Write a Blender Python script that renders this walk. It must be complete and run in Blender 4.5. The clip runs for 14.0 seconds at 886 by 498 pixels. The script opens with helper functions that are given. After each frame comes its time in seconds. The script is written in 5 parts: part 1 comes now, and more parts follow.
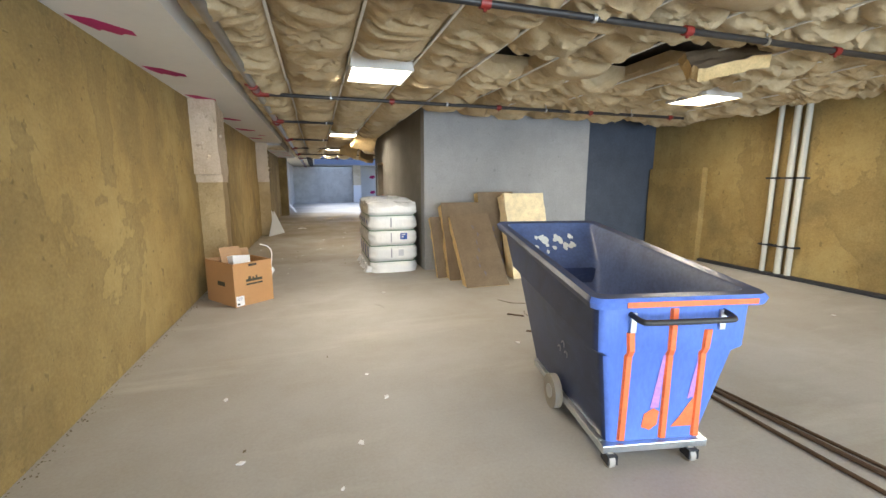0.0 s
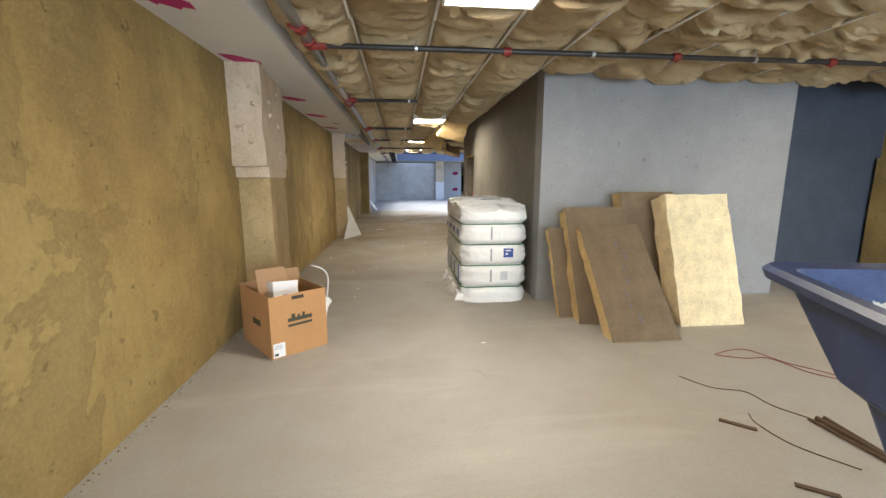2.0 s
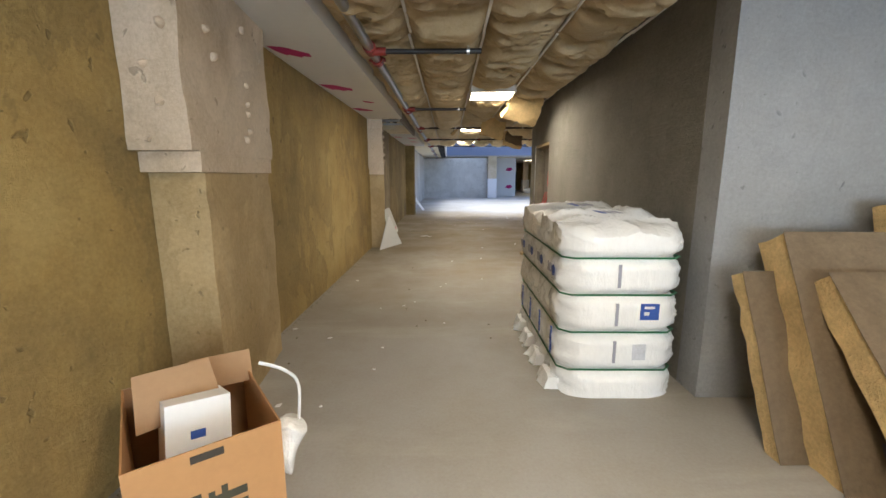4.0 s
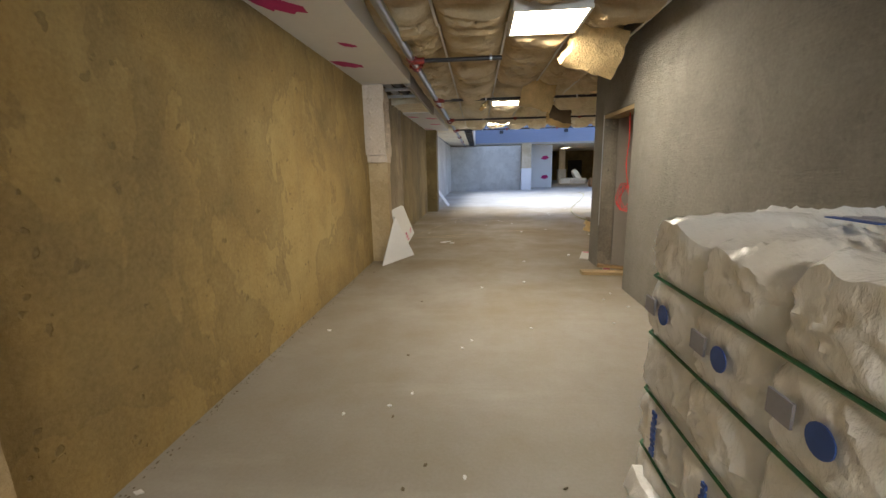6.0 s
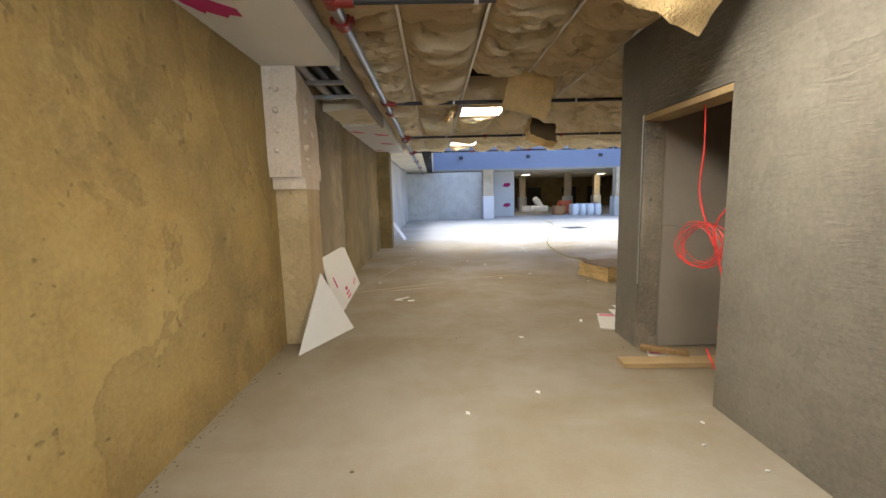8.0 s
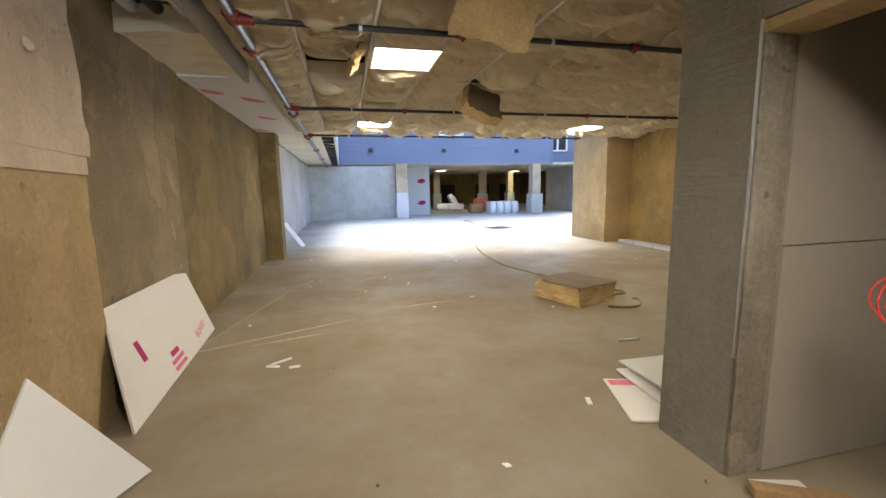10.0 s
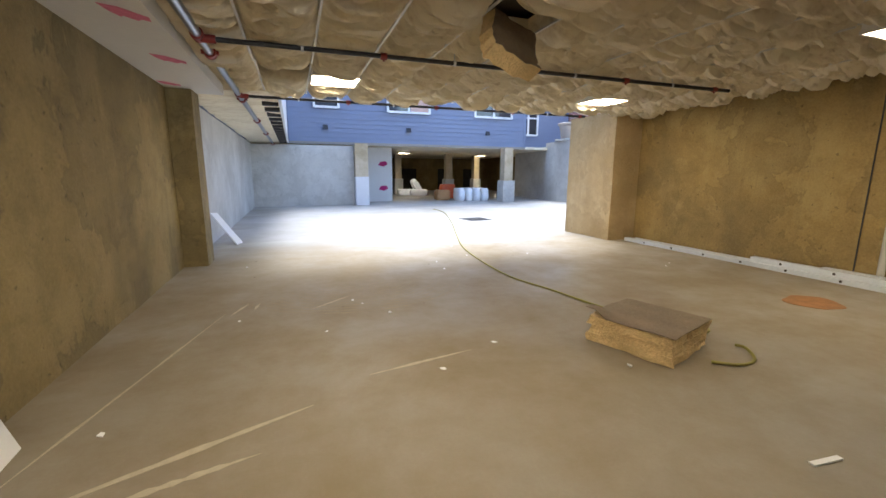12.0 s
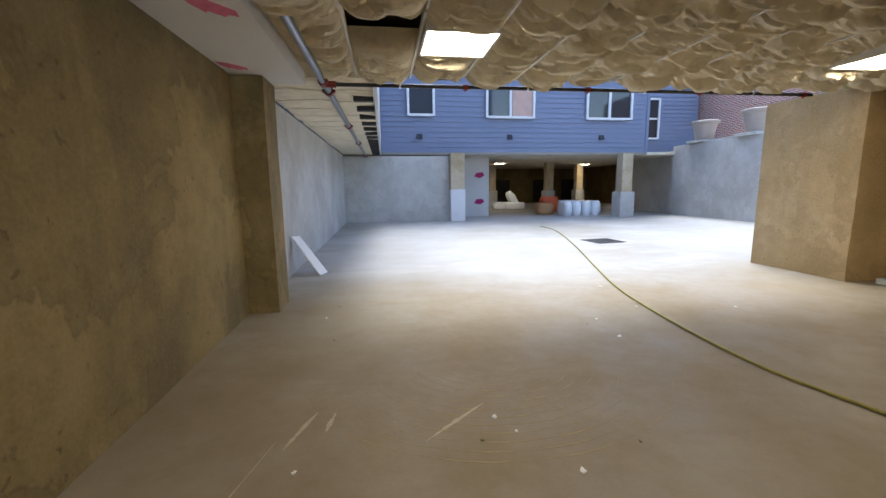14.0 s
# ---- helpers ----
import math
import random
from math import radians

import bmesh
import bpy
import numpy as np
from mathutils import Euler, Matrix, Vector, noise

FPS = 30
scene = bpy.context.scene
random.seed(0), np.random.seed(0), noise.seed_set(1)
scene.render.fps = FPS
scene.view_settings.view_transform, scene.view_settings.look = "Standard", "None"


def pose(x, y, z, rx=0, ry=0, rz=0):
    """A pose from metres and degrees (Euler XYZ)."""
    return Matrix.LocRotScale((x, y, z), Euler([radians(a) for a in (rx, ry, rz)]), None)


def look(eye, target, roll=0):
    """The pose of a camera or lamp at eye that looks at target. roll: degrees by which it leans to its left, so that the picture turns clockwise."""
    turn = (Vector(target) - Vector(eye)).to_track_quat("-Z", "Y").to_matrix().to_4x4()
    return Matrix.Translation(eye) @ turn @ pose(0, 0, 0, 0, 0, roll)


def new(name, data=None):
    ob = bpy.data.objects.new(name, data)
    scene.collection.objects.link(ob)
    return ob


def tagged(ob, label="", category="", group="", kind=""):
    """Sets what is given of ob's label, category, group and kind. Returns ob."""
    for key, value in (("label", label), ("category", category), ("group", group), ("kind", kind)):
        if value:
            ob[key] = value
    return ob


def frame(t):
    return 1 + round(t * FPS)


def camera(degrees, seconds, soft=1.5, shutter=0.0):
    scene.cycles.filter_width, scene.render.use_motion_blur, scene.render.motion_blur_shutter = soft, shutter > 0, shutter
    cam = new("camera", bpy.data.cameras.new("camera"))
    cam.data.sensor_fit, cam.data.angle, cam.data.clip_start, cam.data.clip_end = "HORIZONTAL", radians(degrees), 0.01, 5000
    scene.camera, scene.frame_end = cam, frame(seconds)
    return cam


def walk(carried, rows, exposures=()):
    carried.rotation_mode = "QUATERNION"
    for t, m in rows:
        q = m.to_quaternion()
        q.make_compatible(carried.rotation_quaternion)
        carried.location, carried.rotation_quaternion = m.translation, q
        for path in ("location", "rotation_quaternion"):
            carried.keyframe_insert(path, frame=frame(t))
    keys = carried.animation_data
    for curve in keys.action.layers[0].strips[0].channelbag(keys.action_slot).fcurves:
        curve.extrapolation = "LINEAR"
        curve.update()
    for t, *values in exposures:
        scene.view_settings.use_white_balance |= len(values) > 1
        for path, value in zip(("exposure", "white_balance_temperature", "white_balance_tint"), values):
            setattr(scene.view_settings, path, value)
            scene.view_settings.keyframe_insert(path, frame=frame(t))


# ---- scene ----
cam = camera(94.7, 14.0)
PATH = [
    (0, (0.027, 0.124, 1.409), (0.608, 2.01, 1.084), 0.0),
    (0.5, (0.023, 0.585, 1.417), (0.446, 2.507, 1.059), -0.2),
    (1, (0.009, 1.037, 1.399), (0.392, 2.97, 1.056), -0.5),
    (1.5, (0.087, 1.498, 1.389), (0.391, 3.445, 1.05), -0.6),
    (2, (0.1, 1.961, 1.391), (0.308, 3.921, 1.051), 0.0),
    (2.5, (0.068, 2.443, 1.397), (0.242, 4.407, 1.06), -1.1),
    (3, (0.08, 2.936, 1.376), (0.159, 4.905, 1.033), -2.0),
    (3.2, (0.07, 3.128, 1.389), (0.115, 5.096, 1.035), -1.3),
    (5.3, (0.116, 5.437, 1.322), (0.022, 7.402, 0.965), -1.1),
    (5.5, (0.112, 5.636, 1.304), (0.008, 7.599, 0.939), -1.5),
    (6, (0.11, 6.148, 1.315), (-0.06, 8.102, 0.923), -1.2),
    (6.5, (0.029, 6.645, 1.325), (-0.055, 8.609, 0.955), 0.1),
    (7, (-0.005, 7.119, 1.329), (-0.007, 9.092, 1.005), -1.5),
    (7.2, (-0.016, 7.323, 1.343), (-0.033, 9.3, 1.036), -1.6),
    (9.3, (-0.013, 9.487, 1.284), (0.286, 11.449, 1.033), -1.3),
    (9.5, (0.003, 9.652, 1.288), (0.353, 11.603, 1.026), -1.3),
    (10, (0.071, 10.162, 1.284), (0.535, 12.086, 0.997), -1.1),
    (10.5, (0.074, 10.614, 1.28), (0.668, 12.497, 0.958), -0.4),
    (11, (0.122, 11.072, 1.273), (0.797, 12.926, 0.944), -0.7),
    (11.5, (0.144, 11.523, 1.281), (0.802, 13.376, 0.916), 0.2),
    (12, (0.113, 12.024, 1.303), (0.781, 13.874, 0.941), 0.2),
    (12.5, (0.12, 12.542, 1.282), (0.677, 14.421, 0.883), -0.7),
    (13, (0.089, 13.062, 1.261), (0.49, 14.98, 0.86), 1.1),
    (13.5, (0.046, 13.565, 1.29), (0.406, 15.502, 0.945), -0.3),
    (14, (0.037, 14.107, 1.306), (0.315, 16.064, 1.002), -0.7),
]
EXPOSURES = [(0, 2.02), (3, 2.0), (5.5, 2.05), (7, 2.2), (9.5, 2.6), (11.5, 2.5), (12.5, 2.35), (14, 2.0)]
walk(cam, [(t, look(eye, target, roll)) for t, eye, target, roll in PATH], EXPOSURES)

# ---- world, sun, lamps ----
world = bpy.data.worlds.new("sky")
scene.world = world
world.use_nodes = True
wn = world.node_tree
sky = wn.nodes.new("ShaderNodeTexSky")
sky.sky_type = "NISHITA"
sky.sun_disc = False
SUN_EL, SUN_AZ = 68.0, 8.0          # degrees above the horizon, and east of the +y axis
sky.sun_elevation = radians(SUN_EL)
sky.sun_rotation = radians(SUN_AZ)
wn.links.new(sky.outputs[0], wn.nodes["Background"].inputs[0])
wn.nodes["Background"].inputs[1].default_value = 0.15
sun = new("sun", bpy.data.lights.new("sun", "SUN"))
sun.data.energy, sun.data.angle, sun.data.color = 1.4, radians(30), (0.90, 0.95, 1.0)
se, sa = radians(SUN_EL), radians(SUN_AZ)
sun.matrix_world = look((math.sin(sa) * math.cos(se) * 60, math.cos(sa) * math.cos(se) * 60, math.sin(se) * 60), (0, 0, 0))
# area lamp standing in for daylight through an assumed, unseen rear opening
rear = new("rear_opening_light", bpy.data.lights.new("rear_opening_light", "AREA"))
rear.data.shape, rear.data.size, rear.data.size_y = "RECTANGLE", 6.0, 2.3
rear.data.energy, rear.data.color = 180.0, (0.72, 0.86, 1.0)
rear.matrix_world = pose(2.75, -4.7, 1.25, 90, 0, 0)
LAMP_WATTS = 11.0
LAMP_COLOUR = (1.0, 0.92, 0.80)

# ---- materials ----


def shader(name):
    m = bpy.data.materials.new(name)
    m.use_nodes = True
    return m, m.node_tree, m.node_tree.nodes["Principled BSDF"]


def coords(nt, scale=(1, 1, 1), generated=False):
    tc = nt.nodes.new("ShaderNodeTexCoord")
    mp = nt.nodes.new("ShaderNodeMapping")
    mp.inputs["Scale"].default_value = scale
    nt.links.new(tc.outputs["Object"], mp.inputs["Vector"])
    return mp.outputs["Vector"]


def world_coords(nt, scale=(1, 1, 1)):
    ge = nt.nodes.new("ShaderNodeNewGeometry")
    mp = nt.nodes.new("ShaderNodeMapping")
    mp.inputs["Scale"].default_value = scale
    nt.links.new(ge.outputs["Position"], mp.inputs["Vector"])
    return mp.outputs["Vector"]


def noise_tex(nt, vec, scale, detail=6.0, rough=0.6, warp=0.0):
    n = nt.nodes.new("ShaderNodeTexNoise")
    n.inputs["Scale"].default_value = scale
    n.inputs["Detail"].default_value = detail
    n.inputs["Roughness"].default_value = rough
    n.inputs["Distortion"].default_value = warp
    nt.links.new(vec, n.inputs["Vector"])
    return n.outputs[0]


def ramp(nt, fac, stops):
    r = nt.nodes.new("ShaderNodeValToRGB")
    el = r.color_ramp.elements
    while len(el) < len(stops):
        el.new(0.5)
    for e, (p, c) in zip(el, stops):
        e.position = p
        e.color = (*c, 1) if len(c) == 3 else c
    nt.links.new(fac, r.inputs[0])
    return r.outputs[0]


def mix(nt, fac, a, b, mode="MIX"):
    m = nt.nodes.new("ShaderNodeMix")
    m.data_type = "RGBA"
    m.blend_type = mode
    if isinstance(fac, (int, float)):
        m.inputs[0].default_value = fac
    else:
        nt.links.new(fac, m.inputs[0])
    for i, v in ((6, a), (7, b)):
        if isinstance(v, tuple):
            m.inputs[i].default_value = (*v, 1)
        else:
            nt.links.new(v, m.inputs[i])
    return m.outputs[2]


def bump(nt, bsdf, height, strength, dist=0.01):
    b = nt.nodes.new("ShaderNodeBump")
    b.inputs["Strength"].default_value = strength
    b.inputs["Distance"].default_value = dist
    nt.links.new(height, b.inputs["Height"])
    nt.links.new(b.outputs[0], bsdf.inputs["Normal"])


def shade(c, k):
    return tuple(min(1.0, v * k) for v in c)


def simple(name, colour, rough=0.6, metal=0.0, vary=0.18, scale=9.0, relief=0.15, stretch=(1, 1, 1), dist=0.004):
    m, nt, bs = shader(name)
    v = coords(nt, stretch)
    n1 = noise_tex(nt, v, scale)
    n2 = noise_tex(nt, v, scale * 9, 4)
    c = ramp(nt, n1, [(0.3, shade(colour, 1 - vary)), (0.7, shade(colour, 1 + vary))])
    c = mix(nt, 0.35, c, ramp(nt, n2, [(0.35, shade(colour, 1 - vary)), (0.65, shade(colour, 1 + vary))]))
    nt.links.new(c, bs.inputs["Base Color"])
    bs.inputs["Roughness"].default_value = rough
    bs.inputs["Metallic"].default_value = metal
    if relief:
        bump(nt, bs, n2, relief, dist)
    return m


def concrete(name, base, stain, pale, streak=1.0, rough=0.85, speck=0.6, broom=0.0):
    """Cast concrete: broad clouds, runs down the face, scuffs, blowholes, fine grain."""
    m, nt, bs = shader(name)
    v = world_coords(nt)
    big = noise_tex(nt, v, 0.7, 7, 0.62, 0.15)
    mid = noise_tex(nt, v, 3.4, 9, 0.72, 0.1)
    fine = noise_tex(nt, v, 42, 6, 0.75)
    run = noise_tex(nt, world_coords(nt, (1, 1, 0.10)), 2.6, 8, 0.68, 0.1)
    spots = noise_tex(nt, v, 16, 2, 0.4, 0.3)
    worn = noise_tex(nt, v, 1.5, 10, 0.74, 0.2)
    c = ramp(nt, big, [(0.36, stain), (0.50, base), (0.66, pale)])
    c = mix(nt, ramp(nt, mid, [(0.48, (0, 0, 0)), (0.68, (0.5 * max(streak, 0.5),) * 3)]), c, shade(base, 0.58))
    c = mix(nt, ramp(nt, worn, [(0.54, (0, 0, 0)), (0.62, (0.40 * streak,) * 3), (0.80, (0.15,) * 3)]), c, pale)
    tide = noise_tex(nt, world_coords(nt, (1, 1, 0.75)), 0.95, 12, 0.60, 0.35)
    c = mix(nt, ramp(nt, tide, [(0.505, (0, 0, 0)), (0.515, (0.50 * streak,) * 3), (0.53, (0.34 * streak,) * 3), (0.66, (0.08,) * 3)]), c, shade(stain, 0.8))
    c = mix(nt, ramp(nt, run, [(0.50, (0, 0, 0)), (0.72, (0.55 * streak,) * 3)]), c, stain)
    c = mix(nt, ramp(nt, spots, [(0.70, (0, 0, 0)), (0.74, (speck,) * 3)]), c, shade(stain, 0.5))
    c = mix(nt, 0.25, c, ramp(nt, fine, [(0.32, shade(base, 0.5)), (0.68, shade(pale, 1.15))]))
    nt.links.new(c, bs.inputs["Base Color"])
    bs.inputs["Roughness"].default_value = rough
    h = mix(nt, 0.4, mid, fine)
    h = mix(nt, ramp(nt, spots, [(0.70, (0, 0, 0)), (0.74, (0.8,) * 3)]), h, (0.0, 0.0, 0.0))
    if broom:
        w = ramp(nt, noise_tex(nt, world_coords(nt, (9, 9, 55)), 1.0, 5, 0.75, 0.8), [(0.30, (0, 0, 0)), (0.70, (1, 1, 1))])
        h = mix(nt, broom, h, w)
    bump(nt, bs, h, 0.8, 0.02)
    return m


M_WALL = concrete("ochre_stained_concrete", (0.325, 0.215, 0.070), (0.165, 0.112, 0.042), (0.42, 0.31, 0.125), 1.1)
M_WALL2 = concrete("tan_concrete", (0.27, 0.205, 0.115), (0.13, 0.10, 0.055), (0.36, 0.30, 0.20), 1.3)
# darker olive mix for the west wall's end and the west pier
M_WALL3 = concrete("dark_olive_concrete", (0.215, 0.155, 0.058), (0.10, 0.074, 0.032), (0.29, 0.22, 0.10), 1.3)
M_CORE = concrete("grey_concrete", (0.29, 0.295, 0.305), (0.235, 0.24, 0.25), (0.35, 0.355, 0.365), 0.4, 0.85, 0.5)
M_BROOM = concrete("combed_grey_concrete", (0.24, 0.222, 0.19), (0.175, 0.16, 0.135), (0.30, 0.285, 0.25), 0.6, 0.9, 0.3, 0.74)
M_OUT = concrete("pale_outdoor_concrete", (0.55, 0.54, 0.51), (0.42, 0.40, 0.36), (0.64, 0.63, 0.59), 0.8)
M_COLUMN = concrete("cream_column_concrete", (0.52, 0.41, 0.265), (0.36, 0.26, 0.13), (0.64, 0.54, 0.39), 0.7)
# recess wall: its dim blue light is put into the colour
M_DIMWALL = simple("dim_recess_blue_grey", (0.055, 0.07, 0.10), 0.6, 0, 0.25, 3)
M_DRYWALL = simple("primed_drywall", (0.66, 0.65, 0.63), 0.75, 0, 0.04, 2, 0.05)
M_GREYBOARD = simple("grey_board", (0.30, 0.27, 0.235), 0.8, 0, 0.06, 2, 0.05)
M_MAGENTA = simple("magenta_print", (0.42, 0.012, 0.13), 0.7, 0, 0.2, 6, 0)
M_PINK = simple("faded_pink_print", (0.62, 0.16, 0.26), 0.8, 0, 0.2, 20, 0)
M_STEEL = simple("galvanised_steel", (0.62, 0.64, 0.66), 0.32, 1.0, 0.12, 14, 0.05)
M_STUD = simple("bright_zinc_stud", (0.70, 0.74, 0.78), 0.4, 0.35, 0.08, 14, 0.05)
M_PIPE = simple("black_sprinkler_pipe", (0.035, 0.032, 0.032), 0.45, 0.3, 0.3, 10, 0.1)
M_MAIN = simple("grey_steel_pipe", (0.30, 0.31, 0.33), 0.28, 0.9, 0.15, 10, 0.05)
M_RED = simple("red_enamel", (0.24, 0.022, 0.015), 0.45, 0, 0.2, 12, 0.05)
M_TBAR = simple("white_grid_bar", (0.70, 0.68, 0.64), 0.5, 0, 0.08, 5, 0)
M_PVC = simple("white_pvc", (0.50, 0.48, 0.41), 0.45, 0, 0.08, 3, 0.03)
M_VOID = simple("dark_deck_and_holes", (0.055, 0.045, 0.035), 0.9, 0, 0.3, 3)
M_KRAFT = simple("kraft_paper", (0.16, 0.115, 0.070), 0.7, 0, 0.28, 5, 0.5, (1, 1, 1), 0.01)
M_YELLOW = simple("yellow_glass_wool", (0.80, 0.67, 0.43), 0.95, 0, 0.26, 7, 0.8, (1, 1, 1), 0.02)
M_WOOLSIDE = simple("layered_glass_wool", (0.62, 0.45, 0.22), 0.95, 0, 0.28, 6, 0.9, (1, 1, 1), 0.02)
M_PLASTIC = simple("white_poly_film", (0.88, 0.89, 0.90), 0.22, 0, 0.04, 3.5, 0.5, (1, 1, 0.4), 0.02)
M_BLUEINK = simple("blue_ink", (0.03, 0.09, 0.38), 0.5, 0, 0.15, 9, 0)
M_GREYINK = simple("grey_ink", (0.32, 0.33, 0.40), 0.5, 0, 0.1, 9, 0)
M_GREEN = simple("green_strap", (0.02, 0.14, 0.06), 0.35, 0, 0.15, 9, 0)
M_CARD = simple("brown_cardboard", (0.46, 0.245, 0.105), 0.75, 0, 0.06, 4, 0.08)
M_CARDIN = simple("cardboard_inside", (0.36, 0.22, 0.12), 0.8, 0, 0.08, 4, 0.08)
M_WHITE = simple("white_card", (0.76, 0.76, 0.77), 0.6, 0, 0.03, 4, 0.02)
M_INK = simple("dark_print", (0.055, 0.05, 0.03), 0.7, 0, 0.1, 9, 0)
M_WOOD = simple("raw_lumber", (0.40, 0.29, 0.155), 0.7, 0, 0.18, 5, 0.2, (1, 9, 9))
M_OLDWOOD = simple("stained_lumber", (0.28, 0.18, 0.085), 0.75, 0, 0.25, 5, 0.2, (9, 9, 1))
M_RUBBER = simple("black_rubber", (0.03, 0.03, 0.03), 0.6, 0, 0.2, 9, 0.05)
M_GREYRUB = simple("grey_wheel_rubber", (0.33, 0.31, 0.28), 0.6, 0, 0.1, 9, 0.05)
M_CORD = simple("yellow_green_cord", (0.26, 0.23, 0.045), 0.5, 0, 0.1, 9, 0)
M_BROWNHOSE = simple("brown_rusty_rod", (0.10, 0.06, 0.035), 0.7, 0.2, 0.25, 9, 0.1)
M_REDWIRE = simple("red_plastic_wire", (0.75, 0.05, 0.05), 0.4, 0, 0.1, 9, 0)
M_RUST = simple("rust_stain", (0.30, 0.135, 0.045), 0.8, 0, 0.3, 9, 0.1)
M_SIDING = simple("blue_grey_siding", (0.20, 0.235, 0.34), 0.65, 0, 0.06, 2, 0.1, (1, 1, 6))
M_TRIM = simple("white_trim", (0.76, 0.77, 0.78), 0.5, 0, 0.03, 3, 0.02)
M_PLANTER = simple("taupe_planter", (0.40, 0.34, 0.29), 0.6, 0, 0.1, 5, 0.1)
M_IRON = simple("dark_iron", (0.05, 0.05, 0.055), 0.6, 0.6, 0.2, 9, 0.1)
M_ORANGE = simple("orange_plastic", (0.72, 0.13, 0.04), 0.5, 0, 0.15, 5, 0.05)
M_DIRT = simple("dark_dirt", (0.17, 0.135, 0.085), 0.95, 0, 0.35, 18, 0.8, (1, 1, 1), 0.02)
M_DUCT = simple("white_duct", (0.55, 0.57, 0.60), 0.5, 0, 0.08, 5, 0.05)

# slab: pale grey trowelled concrete with brown dusty drifts, browner and darker from y 5 to 20
M_FLOOR, nt, bs = shader("dusty_concrete_slab")
v = world_coords(nt)
n1 = noise_tex(nt, v, 0.30, 4, 0.5, 0.5)
n2 = noise_tex(nt, v, 0.8, 11, 0.70, 0.1)
n3 = noise_tex(nt, v, 55, 4, 0.7)
n4 = noise_tex(nt, world_coords(nt, (0.35, 1.6, 1)), 1.3, 5, 0.6, 0.35)
n5 = noise_tex(nt, v, 7, 4, 0.6, 1.2)
c = ramp(nt, n1, [(0.34, (0.29, 0.27, 0.235)), (0.52, (0.37, 0.36, 0.345)), (0.70, (0.42, 0.415, 0.41))])
c = mix(nt, ramp(nt, n2, [(0.44, (0, 0, 0)), (0.70, (0.6,) * 3)]), c, (0.31, 0.275, 0.215))
c = mix(nt, ramp(nt, n4, [(0.55, (0, 0, 0)), (0.72, (0.5,) * 3)]), c, (0.53, 0.52, 0.49))
c = mix(nt, ramp(nt, n5, [(0.68, (0, 0, 0)), (0.75, (0.3,) * 3)]), c, (0.24, 0.21, 0.17))
c = mix(nt, 0.14, c, ramp(nt, n3, [(0.3, (0.24, 0.22, 0.19)), (0.7, (0.56, 0.54, 0.5))]))
# brown mixed in along y: rises from 5 to 12.5, fades from 18.6 to 20.3
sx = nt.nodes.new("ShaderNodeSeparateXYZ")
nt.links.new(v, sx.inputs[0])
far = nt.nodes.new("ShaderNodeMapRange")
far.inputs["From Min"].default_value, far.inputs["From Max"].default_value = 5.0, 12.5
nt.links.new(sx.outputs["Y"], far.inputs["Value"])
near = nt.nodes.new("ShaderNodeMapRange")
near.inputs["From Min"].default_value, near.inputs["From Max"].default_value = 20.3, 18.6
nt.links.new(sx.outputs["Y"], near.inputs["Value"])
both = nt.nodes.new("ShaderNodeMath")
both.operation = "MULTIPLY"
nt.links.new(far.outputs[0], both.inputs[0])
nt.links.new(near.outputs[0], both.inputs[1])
brown_by_y = nt.nodes.new("ShaderNodeMath")
brown_by_y.operation = "MULTIPLY"
nt.links.new(both.outputs[0], brown_by_y.inputs[0])
nt.links.new(ramp(nt, n2, [(0.30, (0.60,) * 3), (0.70, (0.95,) * 3)]), brown_by_y.inputs[1])
c = mix(nt, brown_by_y.outputs[0], c, (0.190, 0.142, 0.072))
nt.links.new(c, bs.inputs["Base Color"])
nt.links.new(ramp(nt, n2, [(0.35, (0.48,) * 3), (0.65, (0.78,) * 3)]), bs.inputs["Roughness"])
bump(nt, bs, mix(nt, 0.4, n2, n3), 0.22, 0.006)

# glass wool overhead: cream to brown, fibrous, whitened toward the yard for its bounce light
M_BATT, nt, bs = shader("ceiling_glass_wool")
v = world_coords(nt)
ge = nt.nodes.new("ShaderNodeNewGeometry")
n1 = noise_tex(nt, v, 1.1, 5, 0.6, 0.6)
n2 = noise_tex(nt, world_coords(nt, (1, 2.2, 1)), 7, 7, 0.7, 0.6)
n3 = noise_tex(nt, v, 60, 5, 0.75, 0.8)
c = ramp(nt, ge.outputs["Random Per Island"], [(0.0, (0.38, 0.27, 0.14)), (0.5, (0.54, 0.41, 0.23)), (1.0, (0.66, 0.54, 0.34))])
c = mix(nt, ramp(nt, n1, [(0.4, (0, 0, 0)), (0.65, (0.7,) * 3)]), c, (0.60, 0.47, 0.29))
c = mix(nt, ramp(nt, n2, [(0.45, (0, 0, 0)), (0.75, (0.6,) * 3)]), c, (0.42, 0.28, 0.13))
c = mix(nt, 0.2, c, ramp(nt, n3, [(0.3, (0.35, 0.26, 0.15)), (0.7, (0.8, 0.7, 0.5))]))
# whiter far wool, with the yard's bounce light added to its colour
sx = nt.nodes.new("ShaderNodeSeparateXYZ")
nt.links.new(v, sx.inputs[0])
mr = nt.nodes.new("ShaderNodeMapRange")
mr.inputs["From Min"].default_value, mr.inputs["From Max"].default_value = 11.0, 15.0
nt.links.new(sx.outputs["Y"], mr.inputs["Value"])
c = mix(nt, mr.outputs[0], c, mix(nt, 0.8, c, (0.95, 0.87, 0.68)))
bs.inputs["Roughness"].default_value = 0.95
n4 = noise_tex(nt, world_coords(nt, (0.8, 1.6, 1)), 4.5, 6, 0.65, 1.0)
